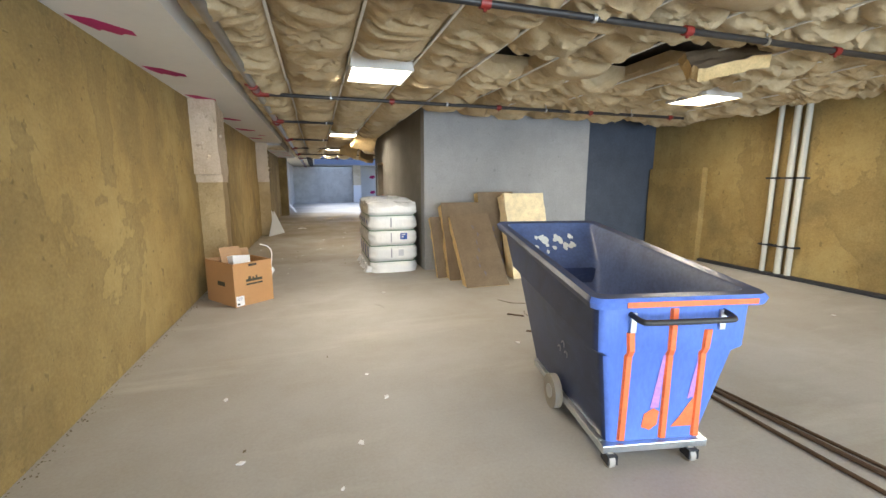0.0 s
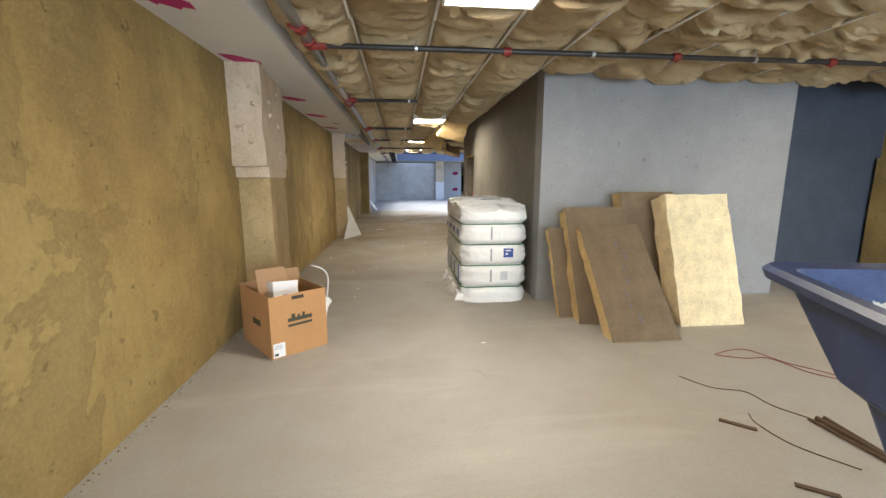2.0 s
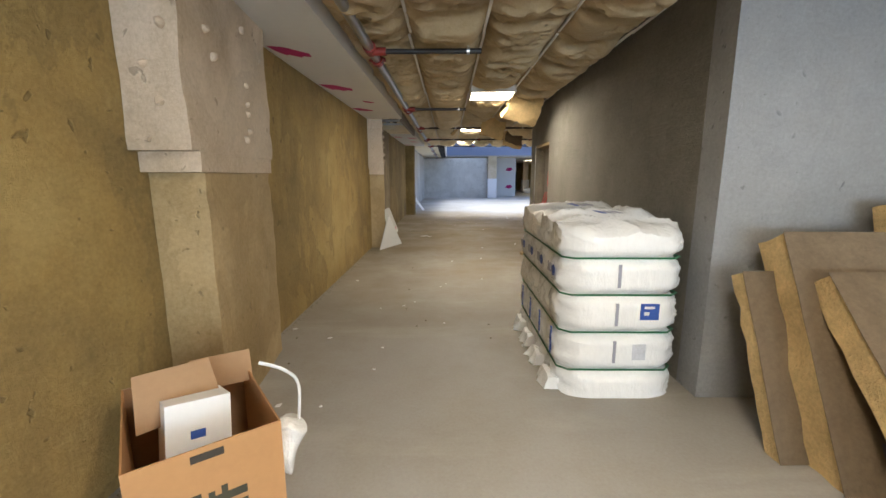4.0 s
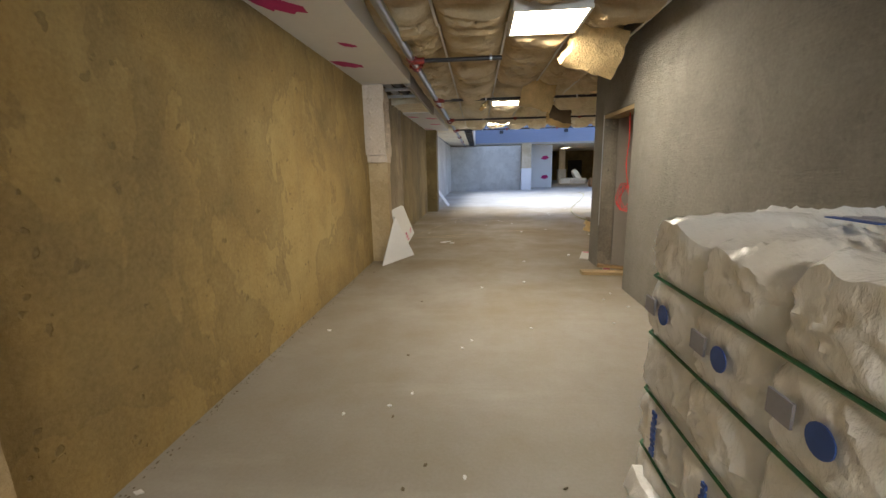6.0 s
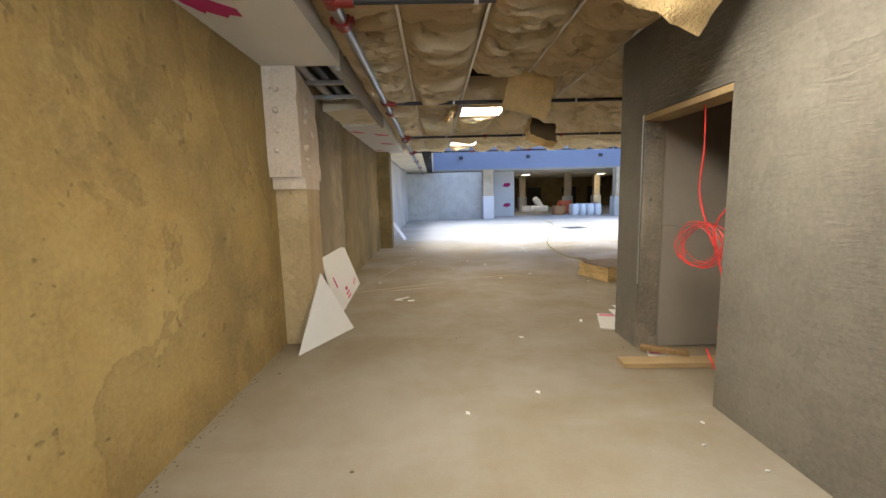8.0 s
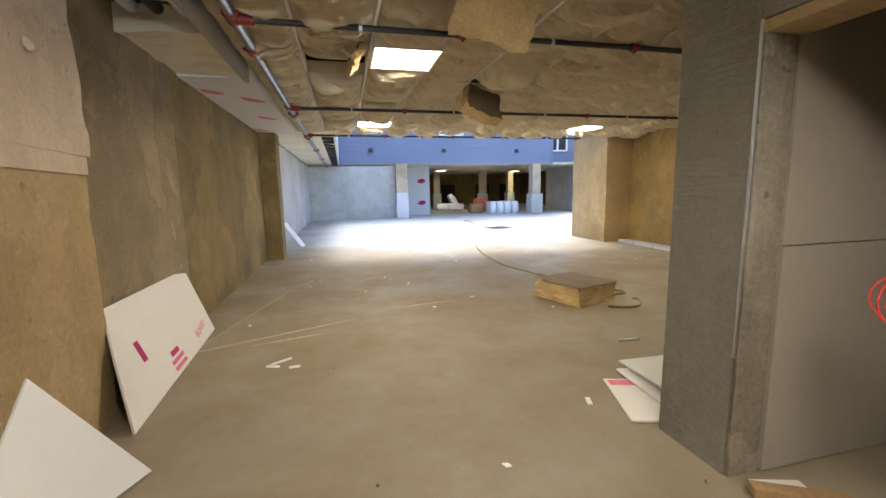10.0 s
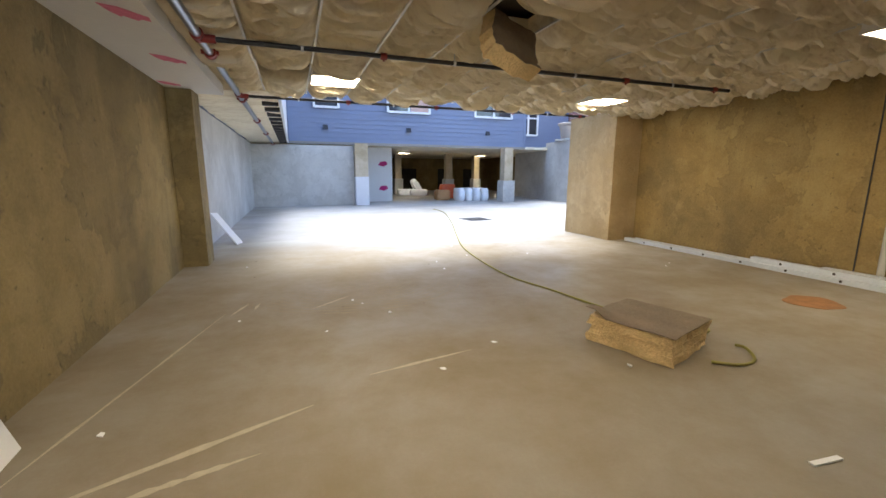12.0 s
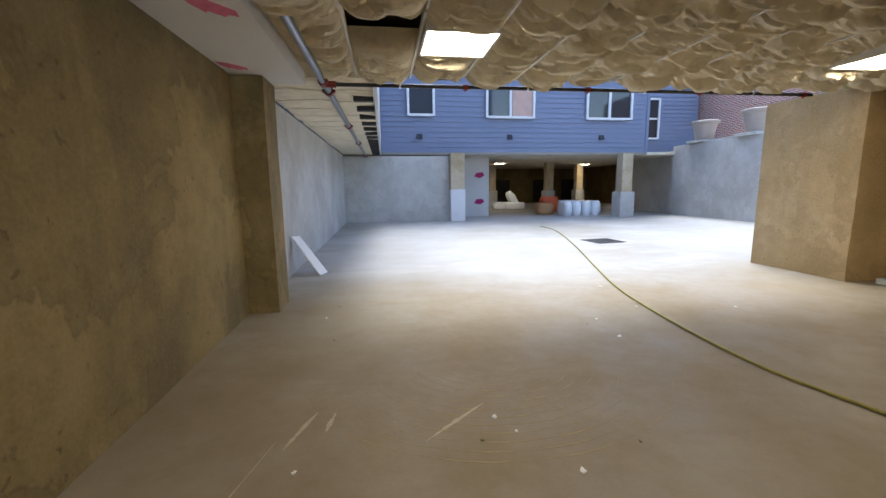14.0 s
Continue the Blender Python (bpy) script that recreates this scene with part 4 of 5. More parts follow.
# the end face takes the lighter copy, as if lit from the rear
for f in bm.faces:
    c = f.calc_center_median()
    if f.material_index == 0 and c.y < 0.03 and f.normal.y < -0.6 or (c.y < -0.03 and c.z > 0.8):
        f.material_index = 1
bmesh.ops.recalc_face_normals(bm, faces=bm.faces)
part("body", bm, [M_CART, M_CARTLIT, M_CARTIN], cart, "", True)


def facey(z):
    """Depth of the cart's end face at height z."""
    return -0.005 * (z - 0.115) / 0.46 if z < 0.575 else -0.005 - 0.017 * min(1.0, (z - 0.575) / 0.03)


for v, za, zb in ((0.20, 0.125, 0.70), (0.415, 0.125, 0.82), (0.595, 0.125, 0.70)):
    bm = bmesh.new()
    rows = []
    for z in (za, 0.35, 0.572, 0.607, zb):
        rows.append([bm.verts.new((v + dv + 0.004 * math.sin(z * 31 + v * 9), facey(z) + du, z)) for dv, du in ((-0.024, 0.004), (-0.013, -0.012), (0.013, -0.012), (0.024, 0.004))])
    for a, b in zip(rows, rows[1:]):
        for k in range(3):
            bm.faces.new((a[k], a[k + 1], b[k + 1], b[k]))
    bm.faces.new(rows[-1])
    bm.faces.new(rows[0][::-1])
    part("rib", bm, M_STREAK, cart, "orange painted rib")


def smear(pts, mat, label):
    bm = bmesh.new()
    vs = [bm.verts.new((v, facey(z) - 0.003, z)) for v, z in pts]
    bm.faces.new(vs)
    part("paint_smear", bm, mat, cart, label)


smear([(0.30, 0.19), (0.345, 0.17), (0.385, 0.20), (0.39, 0.27), (0.36, 0.29), (0.31, 0.26)], M_STREAK, "orange paint smear")
smear([(0.46, 0.18), (0.575, 0.18), (0.575, 0.34), (0.545, 0.30), (0.50, 0.23)], M_STREAK, "orange paint smear")
smear([(0.34, 0.29), (0.385, 0.29), (0.40, 0.57), (0.385, 0.57)], M_PURPLE, "pink paint smear")
smear([(0.535, 0.33), (0.57, 0.34), (0.59, 0.57), (0.575, 0.57)], M_PURPLE, "pink paint smear")
part("paint_smear", boxes((0.14, 0.80, -0.0735, -0.0705, 0.838, 0.864)), M_STREAK, cart, "orange paint along the rim")
bm = bmesh.new()
tube(bm, spline([(0.19, -0.02, 0.79), (0.20, -0.095, 0.78), (0.26, -0.11, 0.777), (0.60, -0.11, 0.777), (0.66, -0.095, 0.78), (0.67, -0.02, 0.79)], 6), 0.014, 10)
part("handle", bm, M_RUBBER, cart, "black tubular handle", True)
for v in (0.20, 0.66):
    part("bracket", boxes((v - 0.016, v + 0.016, -0.036, -0.02, 0.70, 0.80), bev=0.004), M_STEEL, cart, "steel bracket")
part("base_frame", boxes((0.09, 0.65, -0.03, 0.02, 0.075, 0.114), (0.09, 0.14, 0.02, 1.0, 0.075, 0.114), (0.60, 0.65, 0.02, 1.0, 0.075, 0.114), (0.14, 0.60, 0.95, 1.0, 0.075, 0.114), bev=0.003), M_STEEL, cart, "grimy steel base frame")


def wheel(x, y, r, w, mat, nm):
    bm = bmesh.new()
    tube(bm, [(x - w / 2, y, r), (x + w / 2, y, r)], r, 24)
    wh = part(nm, bm, mat, cart, "", True)
    bm = bmesh.new()
    tube(bm, [(x - w / 2 - 0.006, y, r), (x + w / 2 + 0.006, y, r)], r * 0.42, 16)
    part("hub", bm, M_STEEL, wh, "", True)
    return wh


for x in (0.13, 0.56):
    wheel(x, -0.02, 0.042, 0.03, M_GREYRUB, "caster")
    part("fork", boxes((x - 0.026, x - 0.019, -0.06, 0.01, 0.03, 0.078), (x + 0.019, x + 0.026, -0.06, 0.01, 0.03, 0.078), (x - 0.026, x + 0.026, -0.06, 0.01, 0.072, 0.079)), M_IRON, cart)
for x in (0.06, 0.70):
    wheel(x, 0.55, 0.105, 0.045, M_GREYRUB, "wheel")
# paint splashes inside on the sloping end, and a faded mark on the side
rnd = random.Random(5)
for k in range(16):
    bm = bmesh.new()
    v, t, s = rnd.uniform(0.22, 0.6), rnd.uniform(0.15, 0.8), rnd.uniform(0.012, 0.035)
    u, z = 1.44 + 0.24 * t, 0.63 + 0.13 + 0.26 * t
    slope = math.degrees(math.atan2(0.27, 0.24))
    n = 9
    slab(bm, [(s * rnd.uniform(0.6, 1.3) * math.cos(2 * math.pi * i / n), s * rnd.uniform(0.6, 1.7) * math.sin(2 * math.pi * i / n)) for i in range(n)], 0.002, pose(v, u - 0.006, z + 0.004, slope))
    part("paint_splash", bm, M_SPLASH, cart, "white paint splash")
for k in range(3):
    bm = bmesh.new()
    tube(bm, [(0.075 + 0.0, 0.42 + 0.05 * k + 0.02 * math.cos(a), 0.40 + 0.045 * (k % 2) + 0.02 * math.sin(a)) for a in (0.2, 0.9, 1.6, 2.3, 3.0, 3.7)], 0.004, 5)
    part("side_mark", bm, M_GREYINK, cart, "faded pale mark")

# cardboard box
cb = base("cardboard_box", pose(-0.90, 5.055, 0, 0, 0, 38), "open brown cardboard box holding packing scraps", "box")
W, D, H, T = 0.47, 0.63, 0.50, 0.006
part("front", boxes((0, W, 0, T, 0.0, H)), M_CARD, cb)
# the hole's shade as a dark patch on uncut card
part("hand_hole", boxes((0.18, 0.28, -0.0022, -0.0003, 0.452, 0.480), bev=0.0009), M_VOID, cb, "dark patch for the hand hole")
part("back", boxes((0, W, D - T, D, 0, H)), M_CARDIN, cb)
part("side", boxes((0, T, T, D - T, 0, H - 0.001)), M_CARD, cb)
part("side", boxes((W - T, W, T, D - T, 0, H - 0.001)), M_CARD, cb)
part("bottom", boxes((T, W - T, T, D - T, 0.001, 0.008)), M_CARDIN, cb)
bm = bmesh.new()
slab(bm, [(0, 0), (0.30, 0.0), (0.28, 0.20), (0.02, 0.21)], 0.005, pose(0.04, 0.30, 0.45, 70, 0, 10))
part("flap", bm, M_CARDIN, cb, "bent inner flap")
bm = bmesh.new()
slab(bm, [(0, 0), (0.24, 0.0), (0.24, 0.14), (0, 0.14)], 0.005, pose(0.24, 0.50, 0.46, 62, 0, -6))
part("flap", bm, M_CARDIN, cb, "bent inner flap")
for r in ((0.14, 0.34, 0.275, 0.305), (0.14, 0.34, 0.235, 0.255), (0.17, 0.20, 0.305, 0.335), (0.22, 0.24, 0.305, 0.325), (0.26, 0.28, 0.305, 0.335)):
    part("print", boxes((r[0], r[1], -0.0022, -0.0002, r[2] - 0.0, r[3])), M_INK, cb, "dark printed bar")
part("print", boxes((-0.0022, -0.0002, 0.2, 0.36, 0.22, 0.27)), M_INK, cb, "dark printed bar")
lab = part("sticker", boxes((0.012, 0.105, -0.003, -0.0006, 0.012, 0.125)), M_WHITE, cb, "white shipping sticker")
for z in (0.105, 0.092, 0.079):
    part("line", boxes((0.02, 0.085, -0.0042, -0.0031, z, z + 0.004)), M_GREYINK, lab)
part("barcode", boxes((0.02, 0.05, -0.0042, -0.0031, 0.025, 0.045)), M_INK, lab)
inner = base("white_carton", pose(-0.93, 5.30, 0.30, -12, 6, 42), "small white carton stuck in the cardboard box", "carton")
part("body", boxes((-0.02, 0.20, -0.03, 0.14, 0, 0.26), bev=0.003), M_WHITE, inner)
part("logo", boxes((0.06, 0.11, -0.033, -0.0305, 0.12, 0.15)), M_BLUEINK, inner, "dark blue mark")
wr = base("wrap_scrap", pose(-0.62, 5.52, 0.28), "crumpled clear wrapping in the box", "wrapping")
bm = bmesh.new()
bmesh.ops.create_icosphere(bm, subdivisions=4, radius=0.10)
lumpy(bm, 0.06, 9)
part("film", bm, M_PLASTIC, wr)
wb = base("white_band", pose(-0.60, 5.50, 0), "white plastic band sticking out of the box", "band")
bm = bmesh.new()
tube(bm, spline([(0.03, 0.10, 0.30), (0.06, 0.06, 0.52), (0.03, 0.0, 0.62), (-0.06, -0.02, 0.66)], 8), 0.007, 6)
part("strip", bm, M_WHITE, wb, "", True)

# strapped bales of insulation bags
bale = base("insulation_bales", pose(0.80, 6.42, 0), "four white plastic bags of insulation bound with green straps", "insulation bales")
STRAPS = (0.17, 0.42, 0.66, 0.89)


def crease(p):
    """1 along a fold, falling off to 0 between folds."""
    return (1 - min(1.0, abs(noise.noise(p)) * 2.4)) ** 2


for k in range(4):
    bm = bmesh.new()
    w, d, h = 0.70, 0.335, 1.09 + 0.03 * (k % 2)
    box(bm, 0, w, 0, d, 0, h)
    for axis, cuts in ((0, 30), (1, 20), (2, 66)):
        ln = (w, d, h)[axis]
        for j in range(1, cuts):
            co, no = [0, 0, 0], [0, 0, 0]
            co[axis], no[axis] = ln * j / cuts, 1
            bmesh.ops.bisect_plane(bm, geom=bm.verts[:] + bm.edges[:] + bm.faces[:], plane_co=co, plane_no=no)
    for vv in bm.verts:
        x, y, z = vv.co
        u, q = 2 * x / w - 1, 2 * y / d - 1
        pinch = max(math.exp(-((z - s) / 0.030) ** 2) for s in STRAPS)
        swell = 0.045 * (1 - pinch)
        cr = 1 - 0.16 * abs(q) ** 6
        vv.co.x = w / 2 + (x - w / 2) * cr + math.copysign(abs(u) ** 3, u) * swell * (1 if u > 0 else 0.5)
        if k == 0 and q < 0:
            vv.co.y += -abs(q) ** 3 * swell * 1.25 * (1 - 0.5 * abs(u) ** 4) + 0.05 * abs(u) ** 8
        top = max(0.0, (z - h * 0.9) / (h * 0.1))
        flap = crease(Vector((x * 3.2 + k * 5, y * 4.5 + x * 2, 1.0)))
        vv.co.z += top * (0.04 * flap + 0.012 * crease(Vector((x * 8, y * 8 + k, 4.0))) - 0.07 * abs(q) ** 4 - 0.05 * abs(u) ** 6)
        # slanting folds that fan out from the straps on the sides
        side = abs(u) ** 6 * (1 - 0.6 * top)
        lean = 1 if (k + int(z * 4)) % 2 else -1
        fold = crease(Vector(((y + k) * 11 + lean * z * 9, z * 3.0, k * 3.7))) + 0.5 * crease(Vector(((y + k) * 26 - lean * z * 14, z * 6.0, 9.1)))
        vv.co.x += math.copysign(1, u) * side * 0.018 * (fold - 0.5) * (1 - 0.5 * pinch)
        if k == 0 and q < -0.9:
            vv.co.y -= 0.012 * crease(Vector((x * 5 + z * 1.5, z * 11, 2.2))) * abs(u) ** 2
        vv.co += noise.noise_vector(Vector((x * 11, (y + k) * 11, z * 11))) * 0.004
        vv.co.y += k * 0.34
    bag = part("bag", bm, M_PLASTIC, bale, "white plastic insulation bag", True)
    yk = k * 0.34
    bm = bmesh.new()
    slab(bm, [(0.036 * math.cos(2 * math.pi * i / 18), 0.036 * math.sin(2 * math.pi * i / 18)) for i in range(18)], 0.003, pose(-0.036, yk + 0.14, 0.785, 90, 0, -90))
    mark = part("round_mark", bm, M_BLUEINK, bag, "round blue mark")
    part("label_patch", boxes((-0.037, -0.030, yk + 0.215, yk + 0.29, 0.755, 0.815)), M_GREYINK, bag, "grey printed patch")
    rl = random.Random(k + 3)
    z = 0.22
    while z < 0.40:
        step = rl.uniform(0.010, 0.022)
        part("letter_bar", boxes((-0.036, -0.029, yk + 0.13, yk + 0.13 + rl.uniform(0.02, 0.036), z, z + step)), M_BLUEINK, bag, "blue printed stroke")
        z += step + 0.008
    bm = bmesh.new()
    box(bm, -0.06, 0.04, yk + 0.05, yk + 0.24, 0.0, 0.09)
    bmesh.ops.subdivide_edges(bm, edges=bm.edges[:], cuts=6, use_grid_fill=True)
    for vv in bm.verts:
        low = 1 - vv.co.z / 0.09
        vv.co.x -= 0.05 * low * (0.5 + crease(Vector((vv.co.y * 18, k, 0.5))))
        vv.co.z = max(0.001, vv.co.z + 0.02 * noise.noise(vv.co * 14))
    part("tuft", bm, M_PLASTIC, bag, "folded bag corner", True)
for k, (xa, yb, wd) in enumerate(((0.24, 0.10, 0.17), (0.18, 0.46, 0.2), (0.3, 0.82, 0.16))):
    for r in range(3):
        part("top_print", boxes((xa + 0.05 * r, xa + 0.05 * r + 0.03, yb, yb + wd, 1.152 + 0.02 * (k % 2), 1.155 + 0.02 * (k % 2))), M_GREYINK if r else M_BLUEINK, bale, "printed line on the film")
fb = bale.children[0]
part("print_patch", boxes((0.45, 0.56, -0.062, -0.054, 0.52, 0.62)), M_BLUEINK, fb, "blue printed panel")
for r in ((0.47, 0.50, 0.55, 0.57), (0.47, 0.53, 0.59, 0.605)):
    part("print_gap", boxes((r[0], r[1], -0.066, -0.0625, r[2], r[3])), M_WHITE, fb)
for z in (0.24, 0.48, 0.72):
    part("print_line", boxes((0.30, 0.318, -0.062, -0.052, z, z + 0.14)), M_GREYINK, fb, "pale blue printed line")
for x in (0.42,):
    part("print_block", boxes((x, x + 0.08, -0.061, -0.053, 0.26, 0.36)), simple("pale_print", (0.60, 0.62, 0.68), 0.5), fb)
for z in STRAPS:
    bm = bmesh.new()
    tube(bm, [(-0.012, 0.05, z), (0.05, -0.008, z), (0.65, -0.008, z), (0.712, 0.05, z), (0.712, 1.31, z), (0.66, 1.365, z), (0.04, 1.365, z), (-0.012, 1.31, z)], 0.006, 6, True)
    part("strap", bm, M_GREEN, bale, "green strap", True)


def batt(name, x, y, w, length, t, lean, rz, facing, label, seed, y_wool=M_WOOLSIDE):
    """A batt standing on its lower edge and leaning back."""
    thing = base(name, pose(x, y, 0, -lean, 0, rz), label, "insulation batt", "leaning batts")
    bm = bmesh.new()
    box(bm, 0, w, 0.004, t, 0, length)
    bmesh.ops.subdivide_edges(bm, edges=bm.edges[:], cuts=9, use_grid_fill=True)
    k = math.tan(radians(lean))
    for vv in bm.verts:
        low = max(0.0, 1 - vv.co.z / length)
        vv.co.z += low * vv.co.y * k
        inner = min(vv.co.z, 0.05) / 0.05
        n = noise.noise_vector(vv.co * 9 + Vector((seed, seed, 0)))
        vv.co += Vector((n.x * 0.022, n.y * 0.014 if vv.co.y > 0.02 else n.y * 0.003, n.z * 0.015 * inner))
    part("wool", bm, y_wool, thing, "", True)
    if facing:
        bm = bmesh.new()
        box(bm, -0.012, w + 0.012, 0.0, 0.003, 0.004, length + 0.005)
        bmesh.ops.subdivide_edges(bm, edges=bm.edges[:], cuts=7, use_grid_fill=True)
        for vv in bm.verts:
            n = noise.noise_vector(Vector((vv.co.x * 5, seed, vv.co.z * 5)))
            vv.co += Vector((n.x * 0.006, -0.003 + n.y * 0.006 - 0.004, 0))
        fc = part("facing", bm, M_KRAFT, thing, "brown kraft paper facing", True)
        rp = random.Random(int(seed * 7))
        for i in range(7):
            a, h = 0.20 + 0.05 * rp.randrange(4), 0.20 + 0.13 * i
            bm = bmesh.new()
            n = 7
            slab(bm, [(0.018 * rp.uniform(0.3, 1.2) * math.cos(2 * math.pi * q / n), 0.055 * rp.uniform(0.3, 1.2) * math.sin(2 * math.pi * q / n)) for q in range(n)], 0.0015, pose(a, -0.0135, h, 90))
            part("print", bm, M_GREYINK2, fc, "faded blue print")
    return thing


batt("leaning_batt", 1.91, 5.10, 0.60, 1.22, 0.14, 41, 0, True, "kraft-faced batt leaning at the front of a stack", 1.0)
batt("leaning_batt", 1.82, 5.56, 0.62, 1.22, 0.19, 27, -2, True, "kraft-faced batt leaning against a grey wall", 2.0)
batt("leaning_batt", 1.70, 5.76, 0.50, 0.95, 0.09, 24, 3, True, "short kraft-faced batt behind others", 3.0)
batt("leaning_batt", 2.75, 5.40, 0.66, 1.31, 0.24, 19, 0, False, "thick yellow glass-wool batt showing its bare face", 4.0, M_YELLOW)
batt("leaning_batt", 2.46, 5.76, 0.60, 1.30, 0.16, 17, 2, True, "kraft-faced batt behind a yellow one", 5.0)

# torn piece behind the bales
sc = base("batt_scrap", pose(1.40, 8.46, 0, 0, 0, 10) @ Matrix.Scale(0.9, 4), "torn yellow batt scrap with red wrapper on the slab", "insulation scrap")
bm = boxes((0, 0.20, 0, 0.3, 0, 0.22))
bmesh.ops.subdivide_edges(bm, edges=bm.edges[:], cuts=6, use_grid_fill=True)
for vv in bm.verts:
    if vv.co.z > 0.01:
        vv.co += noise.noise_vector(vv.co * 9) * 0.05
part("wool", bm, M_YELLOW, sc, "", True)
part("facing", boxes((0.02, 0.19, -0.02, -0.012, 0.06, 0.24)), M_KRAFT, sc, "brown kraft paper facing")
bm = bmesh.new()
bmesh.ops.create_icosphere(bm, subdivisions=2, radius=0.045)
lumpy(bm, 0.03, 20)
bmesh.ops.transform(bm, matrix=Matrix.Translation((-0.04, -0.02, 0.03)) @ Matrix.Diagonal((1, 1, 0.6, 1)), verts=bm.verts)
part("wrapper", bm, M_RED, sc, "red wrapper")

# steel rods on the slab beside the cart
for k, (xa, xb, r) in enumerate(((2.46, 2.44, 0.012), (2.55, 2.60, 0.014), (2.60, 2.68, 0.010))):
    rod = base("steel_rod", Matrix(), "rusty brown rod lying on the slab", "rod", "rods on the slab")
    bm = bmesh.new()
    tube(bm, spline([(2.55 - 0.05 * k, 3.9, r), ((xa + 2.5) / 2, 2.8, r), (xa, 2.0, r), (xb, 0.8, r), (xb + 0.1, -1.5, r)], 6), r, 8)
    part("bar", bm, M_BROWNHOSE, rod, "", True)

# loose wires and a twist of scrap on the slab
for nm, lab, mat, r, pts in (
        ("loose_wire", "thin dark wire lying on the slab", M_BROWNHOSE, 0.003, [(2.06, 4.48), (2.17, 4.31), (2.35, 4.23), (2.38, 4.06), (2.50, 3.85), (2.47, 3.6)]),
        ("loose_wire", "thin red wire lying on the slab", M_RED, 0.0028, [(2.59, 4.78), (2.78, 4.70), (2.96, 4.68), (3.05, 4.42), (3.3, 4.2)]),
        ("loose_wire", "thin red wire lying on the slab", M_RED, 0.0028, [(2.60, 4.80), (2.90, 4.86), (3.02, 4.6), (3.2, 4.35), (3.28, 4.0)]),
        ("loose_wire", "thin dark wire lying on the slab", M_BROWNHOSE, 0.003, [(2.16, 4.0), (2.12, 3.9), (2.15, 3.7), (2.3, 3.5)]),
        ("loose_wire", "short bent wire lying on the slab", M_GREYRUB, 0.002, [(0.62, 4.72), (0.68, 4.66), (0.70, 4.57)])):
    th = base(nm, Matrix(), lab, "wire", "loose wires")
    bm = bmesh.new()
    tube(bm, spline([(x, y, r + 0.0006) for x, y in pts], 6), r, 6)
    part("strand", bm, mat, th, "", True)
# wall pipes
for k, (y, r) in enumerate(((4.60, 0.035), (4.38, 0.045), (4.24, 0.04))):
    pp = base("wall_pipe", pose(XR - 0.06, y, 0), "white plastic pipe fixed upright to a concrete wall", "pipe", "wall pipes")
    bm = bmesh.new()
    tube(bm, [(0, 0, 0), (0, 0, 2.6)], r, 14)
    part("pipe", bm, M_PVC, pp, "", True)
    for z in (0.45, 1.45):
        part("clamp", boxes((-r - 0.004, r + 0.02, -r - 0.05, r + 0.05, z, z + 0.025), bev=0.003), M_IRON, pp)
pp = base("wall_pipe", pose(XR - 0.06, 14.69, 0), "white plastic pipe fixed upright to a concrete wall", "pipe", "wall pipes")
bm = bmesh.new()
tube(bm, [(0, 0, 0.0), (0, 0, 2.6)], 0.035, 14)
part("pipe", bm, M_PVC, pp, "", True)
part("clamp", boxes((-0.04, 0.055, -0.14, 0.14, 1.52, 1.55), bev=0.003), M_IRON, pp)
structure("pilaster_east", cast_wall(XR - 0.12, XR - 0.002, 5.75, 6.95, 0, 1.66, 0.3, 0.008), M_WALL, "shallow concrete pilaster with a ledge", "pilaster", True)
structure("floor_pipe", boxes((XR - 0.12, XR - 0.02, -1.0, 5.7, 0.0, 0.05), bev=0.015), M_IRON, "dark conduit along the foot of a wall", "conduit")

# ---- things in the far room ----


def sheet(name, pts, t, label, category, mat=M_DRYWALL, group="", prints=()):
    """A flat board through world points, all in about one plane."""
    p = [Vector(q) for q in pts]
    ux = (p[1] - p[0]).normalized()
    nz = ux.cross(p[-1] - p[0]).normalized()
    uy = nz.cross(ux)
    m = Matrix.Translation(p[0]) @ Matrix((ux, uy, nz)).transposed().to_4x4()
    thing = base(name, m, label, category, group)
    bm = bmesh.new()
    slab(bm, [((q - p[0]).dot(ux), (q - p[0]).dot(uy)) for q in p], t)
    bmesh.ops.recalc_face_normals(bm, faces=bm.faces)
    part("board", bm, mat, thing)
    for a, b, w, h, mt, side in prints:
        z = t + 0.001 if side else -0.002
        part("print", boxes((a, a + w, b, b + h, z, z + 0.0012)), mt, thing, "pink printed mark")
    return thing


sheet("drywall_offcut", [(-1.205, 11.53, 0.0), (-0.865, 12.17, 0.02), (-1.075, 11.87, 0.64)], 0.013, "pointed white drywall offcut leaning against a column", "drywall offcut", M_DRYWALL, "drywall offcuts")
sheet("drywall_offcut", [(-1.10, 12.55, 0.0), (-1.20, 14.35, 0.0), (-1.36, 14.40, 0.61), (-1.35, 12.92, 0.62), (-1.24, 12.74, 0.34)], 0.013, "white drywall offcut with pink print leaning on a wall", "drywall offcut", M_DRYWALL, "drywall offcuts",
      ((0.75, 0.03, 0.24, 0.03, M_PINK, True), (0.75, 0.08, 0.24, 0.03, M_PINK, True), (0.80, 0.13, 0.15, 0.04, M_MAGENTA, True), (0.75, 0.03, 0.24, 0.03, M_PINK, False), (0.75, 0.08, 0.24, 0.03, M_PINK, False), (0.80, 0.13, 0.15, 0.04, M_MAGENTA, False), (0.45, 0.25, 0.06, 0.14, M_MAGENTA, False), (0.45, 0.25, 0.06, 0.14, M_MAGENTA, True)))


